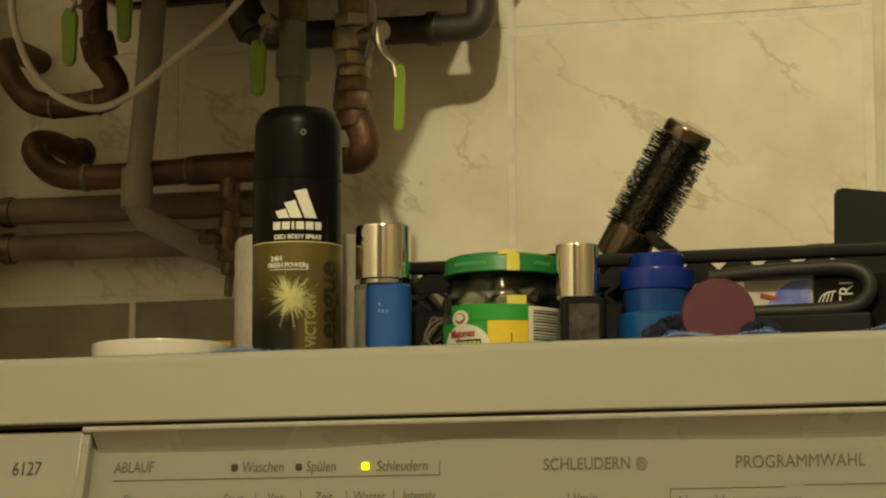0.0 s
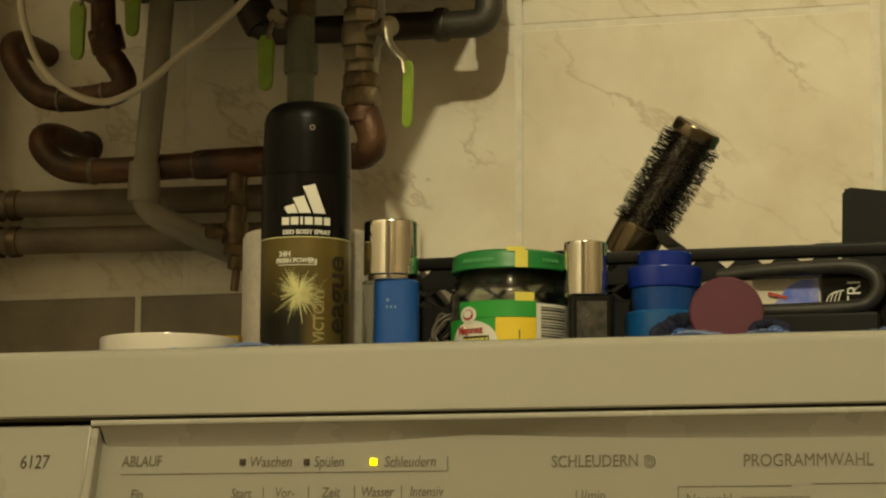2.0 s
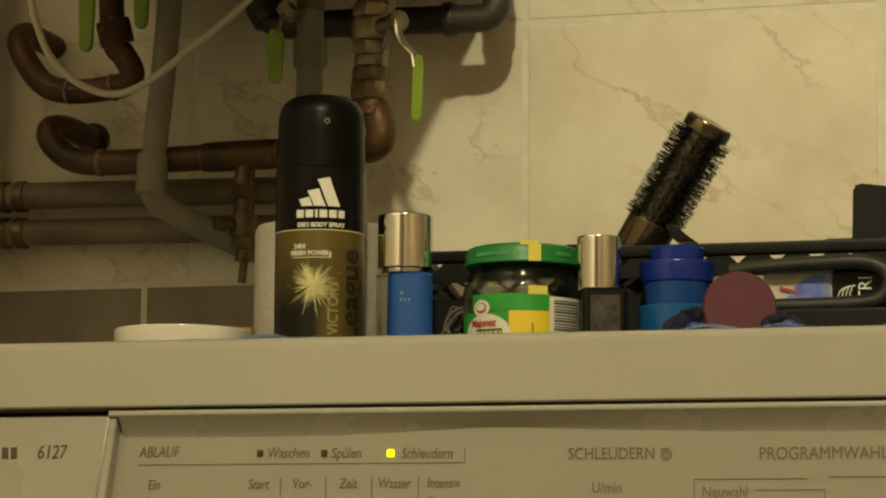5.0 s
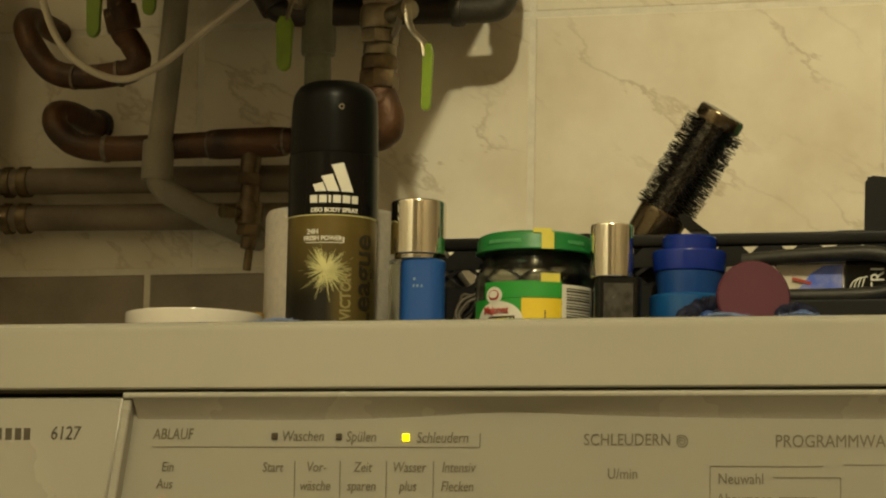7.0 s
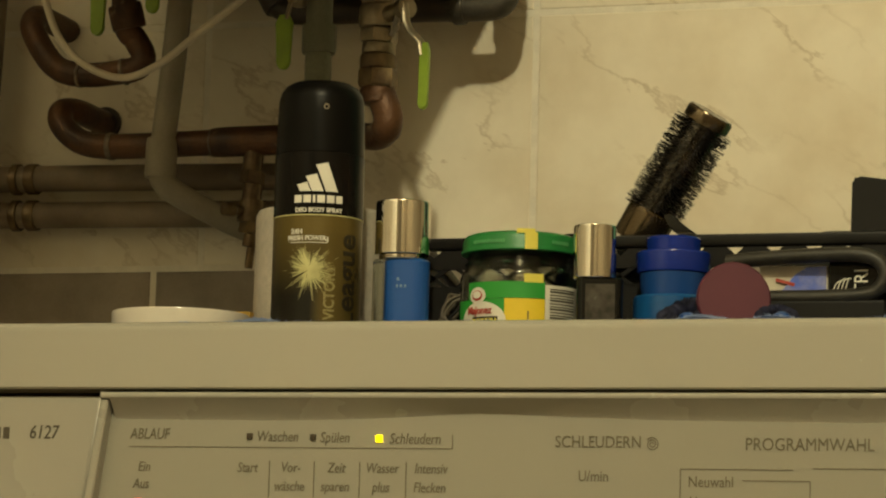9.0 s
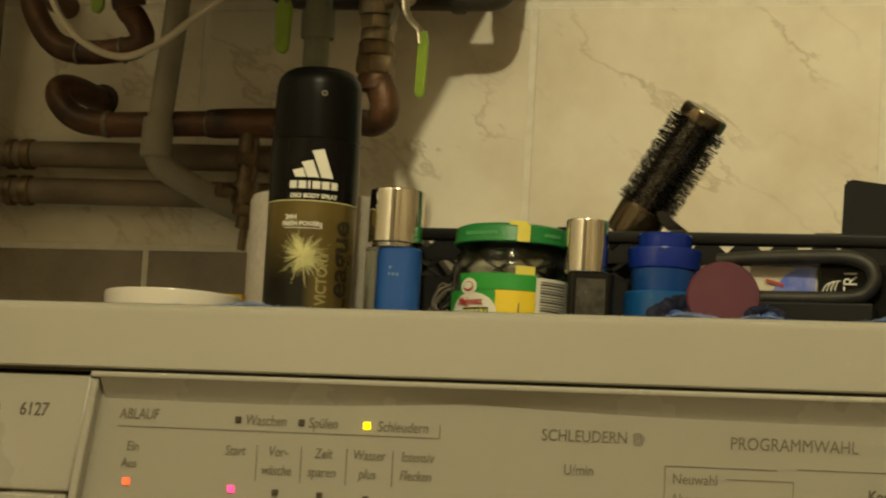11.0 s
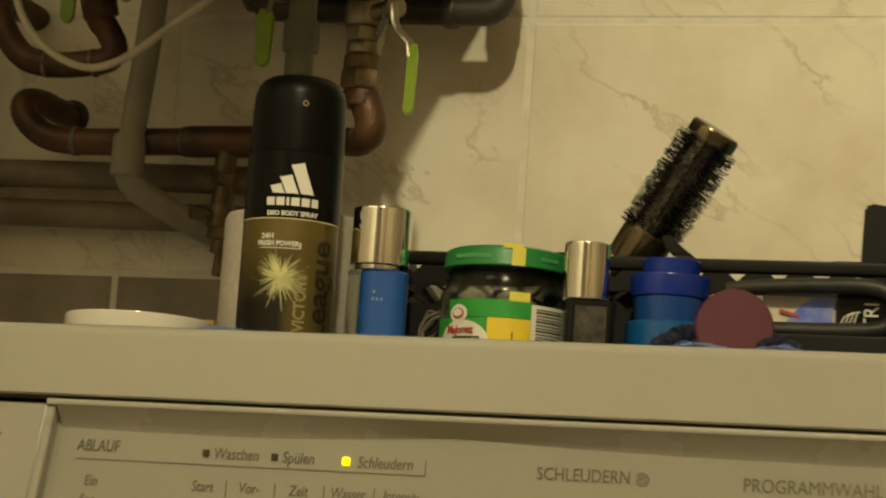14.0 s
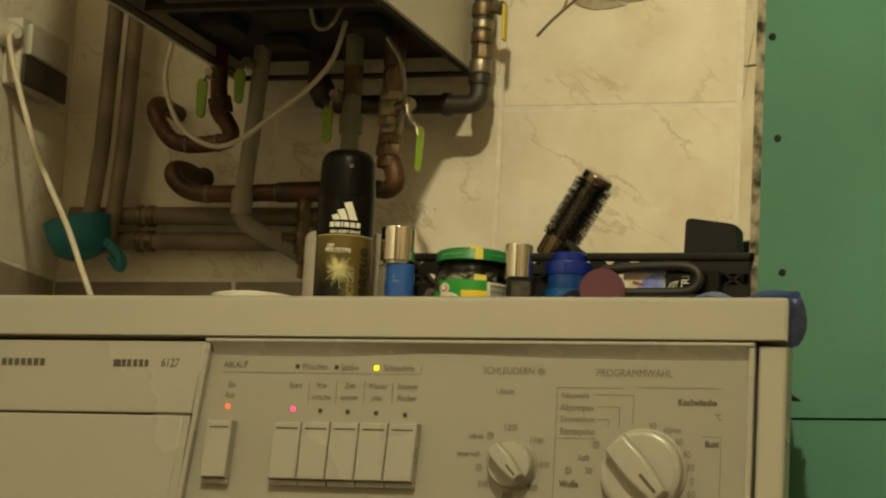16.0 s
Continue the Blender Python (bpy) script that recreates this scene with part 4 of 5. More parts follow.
def button(x0, x1, lean=0.0):
    b = part("push_button", quad_prism([(x0 + lean, 0.6950), (x1 + lean, 0.6950), (x1, 0.7438), (x0, 0.7438)], -0.004, 0.0088, 0.0018), PANEL, washer)
    part("mark", box(x0 + 0.003, x1 - 0.003, -0.0044, -0.0036, 0.7372, 0.7384), PRINT_DARK, b, smooth=False)
    part("button_foot", quad_prism([(x0 + lean, 0.6900), (x1 + lean, 0.6900), (x1 + lean, 0.6946), (x0 + lean, 0.6946)], 0.002, 0.0088, 0.001), PANEL, b)


button(-0.1965, -0.1735, -0.004)
for k in range(5):
    button(-0.1355 + k * 0.02575, -0.1355 + k * 0.02575 + 0.0250, -0.003)


def dial(cx, cz, r, turn, label):
    d = part("dial", along((cx, 0.0085, cz), (cx, -0.011, cz), [(r * 1.04, 0), (r * 1.04, 0.12), (r, 0.16), (r * 0.97, 0.62), (r * 0.90, 0.72), (r * 0.80, 0.74), (0, 0.74)], 48), PANEL, washer, label)
    m = pose(cx, 0, cz, 0, turn, 0)
    bm = prism([(-r * 0.30, -r * 0.86), (r * 0.30, -r * 0.86), (r * 0.34, 0), (r * 0.22, r * 0.84), (-r * 0.22, r * 0.84), (-r * 0.34, 0)], -0.0195, -0.0060)
    es = [e for e in bm.edges if all(v.co.y < -0.019 for v in e.verts)]
    bmesh.ops.bevel(bm, geom=es, offset=r * 0.12, segments=3, affect="EDGES", profile=0.5)
    bmesh.ops.transform(bm, matrix=m, verts=bm.verts)
    part("grip", bm, PANEL, d)
    bm = box(-r * 0.04, r * 0.04, -0.0198, -0.0190, r * 0.15, r * 0.72)
    bmesh.ops.transform(bm, matrix=m, verts=bm.verts)
    part("pointer", bm, PRINT_DARK, d, smooth=False)


dial(0.0735, 0.7120, 0.0198, 138, "round ivory spin speed dial")
dial(0.1840, 0.7085, 0.0345, 138, "large round ivory programme dial")

# ---- towel over the machine ----
bm = bmesh.new()
NX, NY = 150, 50
grid = []
for i in range(NX + 1):
    row = []
    u = -0.405 + 0.755 * i / NX
    for j in range(NY + 1):
        v = j / NY
        edge = 0.055 + 0.030 * noise.noise((u * 9, 1.3, 0)) - 0.035 * min(1.0, max(0.0, (u - 0.25) / 0.02))
        y = edge + (0.36 - edge) * v
        fold = 0.0022 + 0.0026 * noise.noise((u * 45, y * 45, 2)) + 0.0045 * max(0, noise.noise((u * 22, y * 30, 5)))
        roll = 0.011 * math.exp(-((y - edge - 0.008) / 0.009) ** 2) * max(0, 0.05 + 1.5 * noise.noise((u * 24, 4, 0))) * min(1.0, max(0.0, (u + 0.185) / 0.03))
        z = TOP + 0.0012 + max(0.0004, (fold + roll) * (1 if y < 0.085 or u > 0.24 else 0.35))
        z += 0.0055 * min(1.0, max(0.0, (u - 0.258) / 0.022)) * max(0.0, 1 - y / 0.16)
        x = u
        lip = 0.298 - 0.088 * y / 0.465
        over = u - lip
        if over > 0:
            f = min(1.0, over / 0.052)
            drop = 0.040 * max(0.15, 1 - abs(y - 0.075) / 0.075)
            bulge = (0.016 + 0.003 * noise.noise((y * 30, 7, 0))) * max(0.3, 1 - abs(y - 0.075) / 0.11)
            x = lip + 0.003 + bulge * math.sin(math.pi * min(1.0, 0.10 + 0.90 * f))
            z = z - drop * (1 - math.cos(math.pi * f)) / 2 + 0.0012 * noise.noise((y * 60, f * 5, 3))
        row.append(bm.verts.new((x, y, z)))
    grid.append(row)
for a, b in zip(grid, grid[1:]):
    for j in range(NY):
        bm.faces.new((a[j], a[j + 1], b[j + 1], b[j]))
got = bmesh.ops.solidify(bm, geom=bm.faces[:], thickness=-0.0008)
# terry loops standing up along the front edge and the corner
rnd = random.Random(33)
for i in range(4200):
    a, j = rnd.randrange(42, NX - 22), int(NY * rnd.random() ** 2 * 0.6)
    p = grid[a][j].co.lerp(grid[a + 1][j + 1].co, rnd.random())
    w = rnd.uniform(0.0002, 0.0004)
    h = rnd.uniform(0.0006, 0.0014)
    out = max(0.0, min(1.0, (p.x - 0.285) / 0.012))
    tip = p + Vector((rnd.uniform(-0.001, 0.001) + out * h, rnd.uniform(-0.001, 0.0008), h * (1 - 0.6 * out)))
    t = rnd.uniform(0, 2)
    v = [bm.verts.new(p + Vector((w * math.cos(t + s), w * math.sin(t + s), -0.0003))) for s in (0.0, 2.1, 4.2)] + [bm.verts.new(tip)]
    for s in range(3):
        bm.faces.new((v[s], v[(s + 1) % 3], v[3]))
tagged(link("towel", bm, TOWEL, angle=80), "rumpled blue terry towel spread over the washing machine", "towel")
REST = TOP + 0.0020

# ---- things on the machine ----
def disc_round(cx, cy, R, a, z, rx, rz, q=0.0006):
    """An oval of paper on an upright cylinder."""
    bm = bmesh.new()

    def put(f, t):
        u = radians(a) + f * rx * math.cos(t) / R
        return bm.verts.new((cx + (R + q) * math.sin(u), cy - (R + q) * math.cos(u), z + f * rz * math.sin(t)))

    rings = [[put(f, 2 * math.pi * i / 28) for i in range(28)] for f in (0.2, 0.4, 0.6, 0.8, 1.0)]
    bm.faces.new(rings[0])
    for p, r in zip(rings, rings[1:]):
        for i in range(28):
            bm.faces.new((p[i], p[(i + 1) % 28], r[(i + 1) % 28], r[i]))
    return bm


# spray can
CX, CY, CR = -0.1362, 0.145, 0.0259
A0 = 19.0
can = thing("spray_can", "black and olive gold deodorant spray can with white print", "spray can")
part("body", lathe([(0, REST), (0.0235, REST), (0.0252, REST + 0.001), (CR, REST + 0.004), (CR, 0.9270)], 64, (CX, CY, 0)), CAN_PRINT, can)
part("shoulder_band", lathe([(CR, 0.9270), (CR + 0.0002, 0.9273), (CR + 0.0002, 0.9635), (CR - 0.0003, 0.9640)], 64, (CX, CY, 0)), BAND_BLACK, can, "black lacquered upper body")
part("cap", lathe([(CR - 0.0003, 0.9640), (CR - 0.0001, 0.9644), (CR - 0.0006, 0.9860), (CR - 0.0010, 0.9960), (CR - 0.0022, 1.0008), (CR - 0.0048, 1.0046), (CR - 0.0085, 1.0068), (CR - 0.0120, 1.0076), (CR - 0.0150, 1.0072), (0, 1.0068)], 64, (CX, CY, 0)), CAP_BLACK, can, "black plastic cap")
ax = radians(A0 + 7)
part("spray_hole", along((CX + 0.0242 * math.sin(ax), CY - 0.0242 * math.cos(ax), 0.9900), (CX + 0.0254 * math.sin(ax), CY - 0.0254 * math.cos(ax), 0.9900), [(0, 0), (0.0017, 0), (0.0017, 1), (0.0011, 1), (0.0009, 0.6), (0, 0.6)], 14), STEEL, can)
part("print_line", wrap(CX, CY, CR + 0.0002, -100, 120, 0.9263, 0.9269, 40), BURST, can)


def stripe(a, z0, z1, w, slant):
    """One slanted print stripe on the can."""
    bm = bmesh.new()
    rows = []
    for i in range(5):
        f = i / 4
        rows.append([bm.verts.new((CX + (CR + q) * math.sin(radians(a) + (u + slant * f) / CR), CY - (CR + q) * math.cos(radians(a) + (u + slant * f) / CR), z0 + (z1 - z0) * f + (0 if f < 1 else 0.22 * u))) for q in (0.0003, 0.0006) for u in (-w / 2, w / 2)])
    for p, q in zip(rows, rows[1:]):
        for s, t in ((0, 1), (2, 3), (0, 2), (1, 3)):
            bm.faces.new((p[s], p[t], q[t], q[s]))
    part("print_stripe", bm, WHITE_INK, can)


stripe(A0 + 17, 0.9402, 0.9563, 0.0070, -0.0062)
stripe(A0 - 1, 0.9402, 0.9496, 0.0066, -0.0040)
stripe(A0 - 17, 0.9402, 0.9448, 0.0064, -0.0021)
bars_round(can, CX, CY, CR, A0 + 0, 0.9358, (0.0044, 0.0044, 0.0014, 0.0044, 0.0044, 0.0038), 0.0044, WHITE_INK)
print_round(can, "DEO BODY SPRAY", CX, CY, CR, A0 + 1, 0.9293, 0.0034, WHITE_INK, 0.00013, 1.0)
print_round(can, "24H", CX, CY, CR, A0 - 27, 0.9168, 0.0042, WHITE_INK, 0.0001, 1.0)
print_round(can, "FRESH POWER", CX, CY, CR, A0 - 14, 0.9130, 0.0037, WHITE_INK, 0.0001, 0.95)
part("print_line", wrap(CX, CY, CR + 0.0002, A0 - 36, A0 + 12, 0.9104, 0.9108, 12), WHITE_INK, can)
part("print_line", wrap(CX, CY, CR + 0.0002, A0 + 12, A0 + 14, 0.9106, 0.9140, 3), WHITE_INK, can)
print_round(can, "VICTORY", CX, CY, CR, A0 + 18, 0.8820, 0.0088, VICTORY_INK, 0.0002, 0.85, 90)
print_round(can, "League", CX, CY, CR, A0 + 43, 0.8895, 0.0195, GOLD_INK, 0.00035, 1.0, 90)
rnd = random.Random(4)
bm = bmesh.new()
for i in range(300):
    th, ln, w = rnd.uniform(0, 2 * math.pi), rnd.uniform(0.004, 0.0110) + 0.008 * rnd.random() ** 3, rnd.uniform(0.00010, 0.00028)
    r0 = rnd.uniform(0.0, 0.0045)
    q = []
    for rr, ww in ((r0, w), (ln, 0.00005)):
        for s in (-1, 1):
            u, v = rr * math.cos(th) - s * ww * math.sin(th), rr * math.sin(th) + s * ww * math.cos(th)
            t = radians(A0 - 9) + u / CR
            q.append(bm.verts.new((CX + (CR + 0.0004 + 0.000002 * i) * math.sin(t), CY - (CR + 0.0004 + 0.000002 * i) * math.cos(t), 0.8945 + v * 1.05)))
    bm.faces.new((q[0], q[1], q[3], q[2]))
part("starburst", bm, BURST, can, "pale gold printed starburst", smooth=False)

# paper roll behind the can
roll = thing("toilet_roll", "white toilet paper roll standing behind the spray can", "toilet roll")
RX, RY = -0.160, 0.222
part("paper", lathe([(0.019, REST), (0.040, REST), (0.0415, REST + 0.003), (0.0415, 0.9395), (0.040, 0.9425), (0.019, 0.9425), (0.019, REST)], 56, (RX, RY, 0)), PAPER, roll)
part("core", lathe([(0.0185, REST), (0.0187, 0.9424), (0.0178, 0.9424), (0.0176, REST)], 40, (RX, RY, 0)), BROKEN, roll, "cardboard core")

# blue bottle with chrome cap
BBX, BBY = -0.0842, 0.145
bottle = thing("cosmetic_bottle", "blue rounded glass cosmetic bottle with a wide chrome cap", "bottle")


def rounded(x0, x1, y0, y1, z0, z1, r, edge=0.001):
    """An upright block with well rounded corners and slightly eased ends."""
    bm = bmesh.new()
    rings = []
    for z, i in ((z0, edge), (z0 + edge, 0.0), (z1 - edge, 0.0), (z1, edge)):
        ring = []
        for cx, cy, a in ((x1 - r, y1 - r, 0), (x0 + r, y1 - r, 90), (x0 + r, y0 + r, 180), (x1 - r, y0 + r, 270)):
            for k in range(7):
                t = radians(a + 15 * k)
                ring.append(bm.verts.new((cx + (r - i) * math.cos(t), cy + (r - i) * math.sin(t), z)))
        rings.append(ring)
    for a, b in zip(rings, rings[1:]):
        for k in range(len(a)):
            q = (k + 1) % len(a)
            bm.faces.new((a[k], a[q], b[q], b[k]))
    bm.faces.new(rings[0][::-1])
    bm.faces.new(rings[-1])
    return bm


part("body", rounded(BBX - 0.0098, BBX + 0.0160, BBY - 0.0125, BBY + 0.0125, REST, 0.9025, 0.0095), BLUE_PAINT, bottle)
part("glass_wall", rounded(BBX - 0.0166, BBX - 0.0102, BBY - 0.010, BBY + 0.012, REST, 0.9020, 0.003), GLASS, bottle, "clear glass side")
part("collar", lathe([(0, 0.9025), (0.0132, 0.9026), (0.0136, 0.9032), (0.0136, 0.9050), (0, 0.9052)], 40, (BBX, BBY, 0)), CHROME, bottle)
part("cap", lathe([(0, 0.9054), (0.0155, 0.9054), (0.0160, 0.9060), (0.0160, 0.9350), (0.0156, 0.9362), (0.0144, 0.9368), (0, 0.9370)], 56, (BBX, BBY, 0)), CHROME, bottle, "wide chrome cap")
for x, w, z in ((BBX - 0.0020, 0.0014, 0.8905), (BBX - 0.0024, 0.0011, 0.8866), (BBX - 0.0002, 0.0013, 0.8866), (BBX + 0.0022, 0.0011, 0.8866)):
    part("print_bar", box(x - w / 2, x + w / 2, BBY - 0.0128, BBY - 0.0124, z - 0.0008, z + 0.0008), FAINT_INK, bottle, smooth=False)
bottle.matrix_basis = pose(BBX, BBY, 0, 0, 0, 17) @ pose(-BBX, -BBY, 0)

# mayonnaise jar
JX, JY, JR = -0.0230, 0.180, 0.0338
AJ = 14.7
jar = thing("glass_jar", "empty glass mayonnaise jar with a green lid and label", "jar")
g = part("jar_body", lathe([(0, REST), (0.028, REST), (0.0325, REST + 0.002), (JR, REST + 0.006), (JR + 0.0012, 0.880), (JR + 0.0012, 0.8965), (JR - 0.0004, 0.9002), (JR - 0.0022, 0.9022), (JR - 0.0026, 0.9034), (JR - 0.0012, 0.9046), (JR - 0.0026, 0.9060), (JR - 0.0034, 0.9072), (JR - 0.0020, 0.9084), (JR - 0.0034, 0.9096), (JR - 0.0034, 0.9150), (JR - 0.0056, 0.9150), (JR - 0.0056, 0.9060), (JR - 0.0030, 0.9000), (JR - 0.0012, 0.8955), (JR - 0.0014, REST + 0.008), (0.030, REST + 0.005), (0, REST + 0.005)], 56, (JX, JY, 0)), GLASS, jar, "clear glass body")
g.visible_shadow = False
part("lid", lathe([(JR - 0.0030, 0.9108), (JR - 0.0004, 0.9102), (JR + 0.0008, 0.9108), (JR + 0.0009, 0.9122), (JR + 0.0002, 0.9132), (JR, 0.9180), (JR - 0.0012, 0.9206), (JR - 0.0040, 0.9218), (JR - 0.0060, 0.9208), (0, 0.9206)], 64, (JX, JY, 0)), GREEN_LID, jar, "green lacquered screw lid")
RL = JR + 0.0014
part("label_band", wrap(JX, JY, RL, AJ - 55, AJ + 24, 0.8825, 0.8920, 24), GREEN_LABEL, jar)
part("label", wrap(JX, JY, RL, AJ - 14, AJ + 24, 0.860, 0.8822, 16), YELLOW_LABEL, jar, "yellow paper label")
part("label", wrap(JX, JY, RL, AJ - 75, AJ - 14.3, 0.860, 0.8822, 20), GREEN_LABEL, jar, "green paper label")
part("label", wrap(JX, JY, RL, AJ + 24.3, AJ + 66, 0.860, 0.8905, 16), WHITE_LABEL, jar, "white barcode field")
for k in range(17):
    part("barcode_line", wrap(JX, JY, RL + 0.0003, AJ + 29, AJ + 60, 0.8615 + k * 0.00165, 0.8615 + k * 0.00165 + (0.0006 if k % 3 else 0.0010), 6), PRINT_DARK, jar)


part("label_oval", disc_round(JX, JY, RL, AJ - 38, 0.8690, 0.0160, 0.0118), WHITE_LABEL, jar, "white oval on the label")
part("label_badge", disc_round(JX, JY, RL, AJ - 42, 0.8842, 0.0058, 0.0048, 0.0009), WHITE_LABEL, jar, "round white badge")
part("badge_ring", disc_round(JX, JY, RL, AJ - 42, 0.8842, 0.0038, 0.0030, 0.0012), RED_PRINT, jar)
part("badge_ring", disc_round(JX, JY, RL, AJ - 42, 0.8846, 0.0030, 0.0021, 0.0015), WHITE_LABEL, jar)
part("label_strip", wrap(JX, JY, RL + 0.0006, AJ - 48, AJ - 20, 0.8660, 0.8720, 10), GOLD_INK, jar)
print_round(jar, "Majonez", JX, JY, RL + 0.0008, AJ - 40, 0.8755, 0.0062, RED_PRINT, 0.0001, 0.85)
bars_round(jar, JX, JY, RL + 0.0008, AJ - 34, 0.8690, (0.0024, 0.0018, 0.0022, 0.0020, 0.0022, 0.0012), 0.0036, STICKER)
part("print_bar", wrap(JX, JY, RL + 0.0003, AJ + 7.5, AJ + 8.6, 0.8635, 0.8750, 2), PRINT_DARK, jar)
part("sticker", wrap(JX, JY, RL + 0.0002, AJ + 4, AJ + 22, 0.8915, 0.8965, 6), STICKER, jar, "yellow sticker strip")
part("sticker", wrap(JX, JY, JR + 0.0010, AJ + 4, AJ + 16, 0.9106, 0.9205, 6), STICKER, jar, "yellow sticker strip")
part("sticker", wrap(JX, JY, JR - 0.0030, AJ - 4, AJ + 14, 0.9200, 0.9226, 6, 0.0030), STICKER, jar, "folded end of the yellow sticker")
jar.matrix_basis = pose(0, 0, -0.0018)
bars_round(jar, JX, JY, JR + 0.0002, AJ - 34, 0.9155, (0.0011,) * 14, 0.0020, LID_PRINT)
bars_round(jar, JX, JY, JR + 0.0002, AJ + 42, 0.9155, (0.0011,) * 8, 0.0020, LID_PRINT)

# small black bottle with chrome cap
SX, SY = 0.0312, 0.147
small = thing("perfume_bottle", "small black glass perfume bottle with a chrome cap", "bottle")
part("body", rounded(SX - 0.0120, SX + 0.0140, SY - 0.012, SY + 0.012, REST, 0.8905, 0.0040), BLACK_GLOSS, small)
part("label", box(SX - 0.0070, SX + 0.0095, SY - 0.0124, SY - 0.0119, 0.8625, 0.8868, 0.0), mat("dark_grey_label", (0.062, 0.055, 0.046), 0.25, vary=0.3, scale=160), small, "dark grey label", smooth=False)
part("cap", lathe([(0, 0.8908), (0.0118, 0.8908), (0.0123, 0.8914), (0.0123, 0.9195), (0.0119, 0.9208), (0.0106, 0.9214), (0, 0.9216)], 48, (SX - 0.0020, SY, 0)), CHROME, small, "chrome cap")

small.matrix_basis = pose(SX, SY, 0, 0, 0, 14) @ pose(-SX, -SY, 0)

# tiered blue plastic lids
tub = thing("plastic_tub", "stack of translucent blue plastic tubs", "tub")
UX, UY = 0.0690, 0.172
for prof, mm in (([(0, REST), (0.0218, REST), (0.0224, REST + 0.001), (0.0226, 0.8818), (0.0215, 0.8830), (0, 0.8830)], BLUE_LIGHT),
                 ([(0, 0.8832), (0.0178, 0.8832), (0.0194, 0.8962), (0, 0.8962)], BLUE_MID),
                 ([(0, 0.8964), (0.0200, 0.8964), (0.0207, 0.8972), (0.0214, 0.9072), (0.0206, 0.9084), (0, 0.9084)], BLUE_DEEP),
                 ([(0, 0.9086), (0.0152, 0.9086), (0.0158, 0.9160), (0.0150, 0.9170), (0.0140, 0.9160), (0, 0.9158)], BLUE_DEEP)):
    part("tier", lathe(prof, 48, (UX, UY, 0)), mm, tub)

# maroon disc leaning among hair ties
DX, DY, DZ = 0.1135, 0.122, 0.8760
disc = thing("pocket_mirror", "round maroon pocket mirror standing on its edge", "mirror")
part("case", along((DX - 0.0018, DY + 0.0050, DZ), (DX, DY, DZ), [(0, 0), (0.0190, 0), (0.0203, 0.2), (0.0203, 0.8), (0.0194, 1), (0, 1)], 56), MAROON, disc)

ties = ((0.0865, 0.122, 0.0095, 0.0042), (0.099, 0.142, 0.010, 0.0036), (0.1365, 0.124, 0.0070, 0.0028))
for k, (x, y, r, w) in enumerate(ties):
    pts = [(x + r * math.cos(a) + 0.002 * math.sin(3 * a + k), y + r * math.sin(a), REST + w + 0.002 + 0.0065 * (1 + math.sin(a)) + 0.001 * math.sin(2 * a + k)) for a in [i * math.pi / 12 for i in range(24)]]
    tagged(link("hair_tie", tube(spline(pts, 5, True), [w * (1 + 0.22 * math.sin(i * 2.4) + 0.08 * math.sin(i * 0.9)) for i in range(120)], 10, True), NAVY), "dark navy ruffled elastic hair tie", "hair tie", "hair ties on the towel")
for x, y in ((0.0915, 0.104), (0.1425, 0.104)):
    tagged(link("hair_bobble", lathe([(0, 0), (0.003, 0.0005), (0.005, 0.0035), (0.0045, 0.007), (0.002, 0.0085), (0, 0.0086)], 10, (x, y, REST + 0.004)), BLUE_MID), "shiny blue hair bobble", "bobble", "hair bobbles")

# plastic basket
BK0, BK1, BKY0, BKY1, BKT = -0.088, 0.2285, 0.196, 0.285, 0.9225
basket = thing("plastic_basket", "long black plastic basket with a pierced lattice side", "basket")
part("floor_panel", box(BK0 + 0.008, BK1 - 0.034, BKY0 + 0.004, BKY1 - 0.004, REST, REST + 0.003), BLACK_MATT, basket)
loop = [(BK0, BKY0), (BK1, BKY0), (BK1, BKY1), (BK0, BKY1)]
BSK = 0.026


def skew(bm):
    """The basket narrows and dips towards its back."""
    for v in bm.verts:
        if v.co.z > 0.89:
            v.co.z -= 0.020 * max(0.0, v.co.y - BKY0) / (BKY1 - BKY0)
        if v.co.x > 0.1:
            v.co.x -= BSK * (v.co.y - BKY0) / (BKY1 - BKY0)
    return bm


for (x0, y0), (x1, y1) in zip(loop, loop[1:] + loop[:1]):
    part("rim", skew(box(min(x0, x1) - 0.003, max(x0, x1) + 0.003, min(y0, y1) - 0.003, max(y0, y1) + 0.003, BKT - 0.0072, BKT, 0.0015)), BLACK, basket)
def squeeze(bm):
    for v in bm.verts:
        v.co.x -= BSK * (v.co.x - BK0) / (BK1 - BK0)
    return bm


part("back_side", squeeze(box(BK0 + 0.001, BK1 - 0.001, BKY1 - 0.001, BKY1 + 0.001, REST, 0.8965)), BLACK_MATT, basket, smooth=False)
y0, y1 = BKY0 - 0.001, BKY0 + 0.001
bm = box(BK0 + 0.001, BK1 - 0.001, y0, y1, REST, 0.8935)
box(BK0 + 0.001, BK1 - 0.001, y0, y1, 0.9035, 0.9108, bm=bm)
step, first, count = 0.0226, 0.1003 - 8 * 0.0226, 14
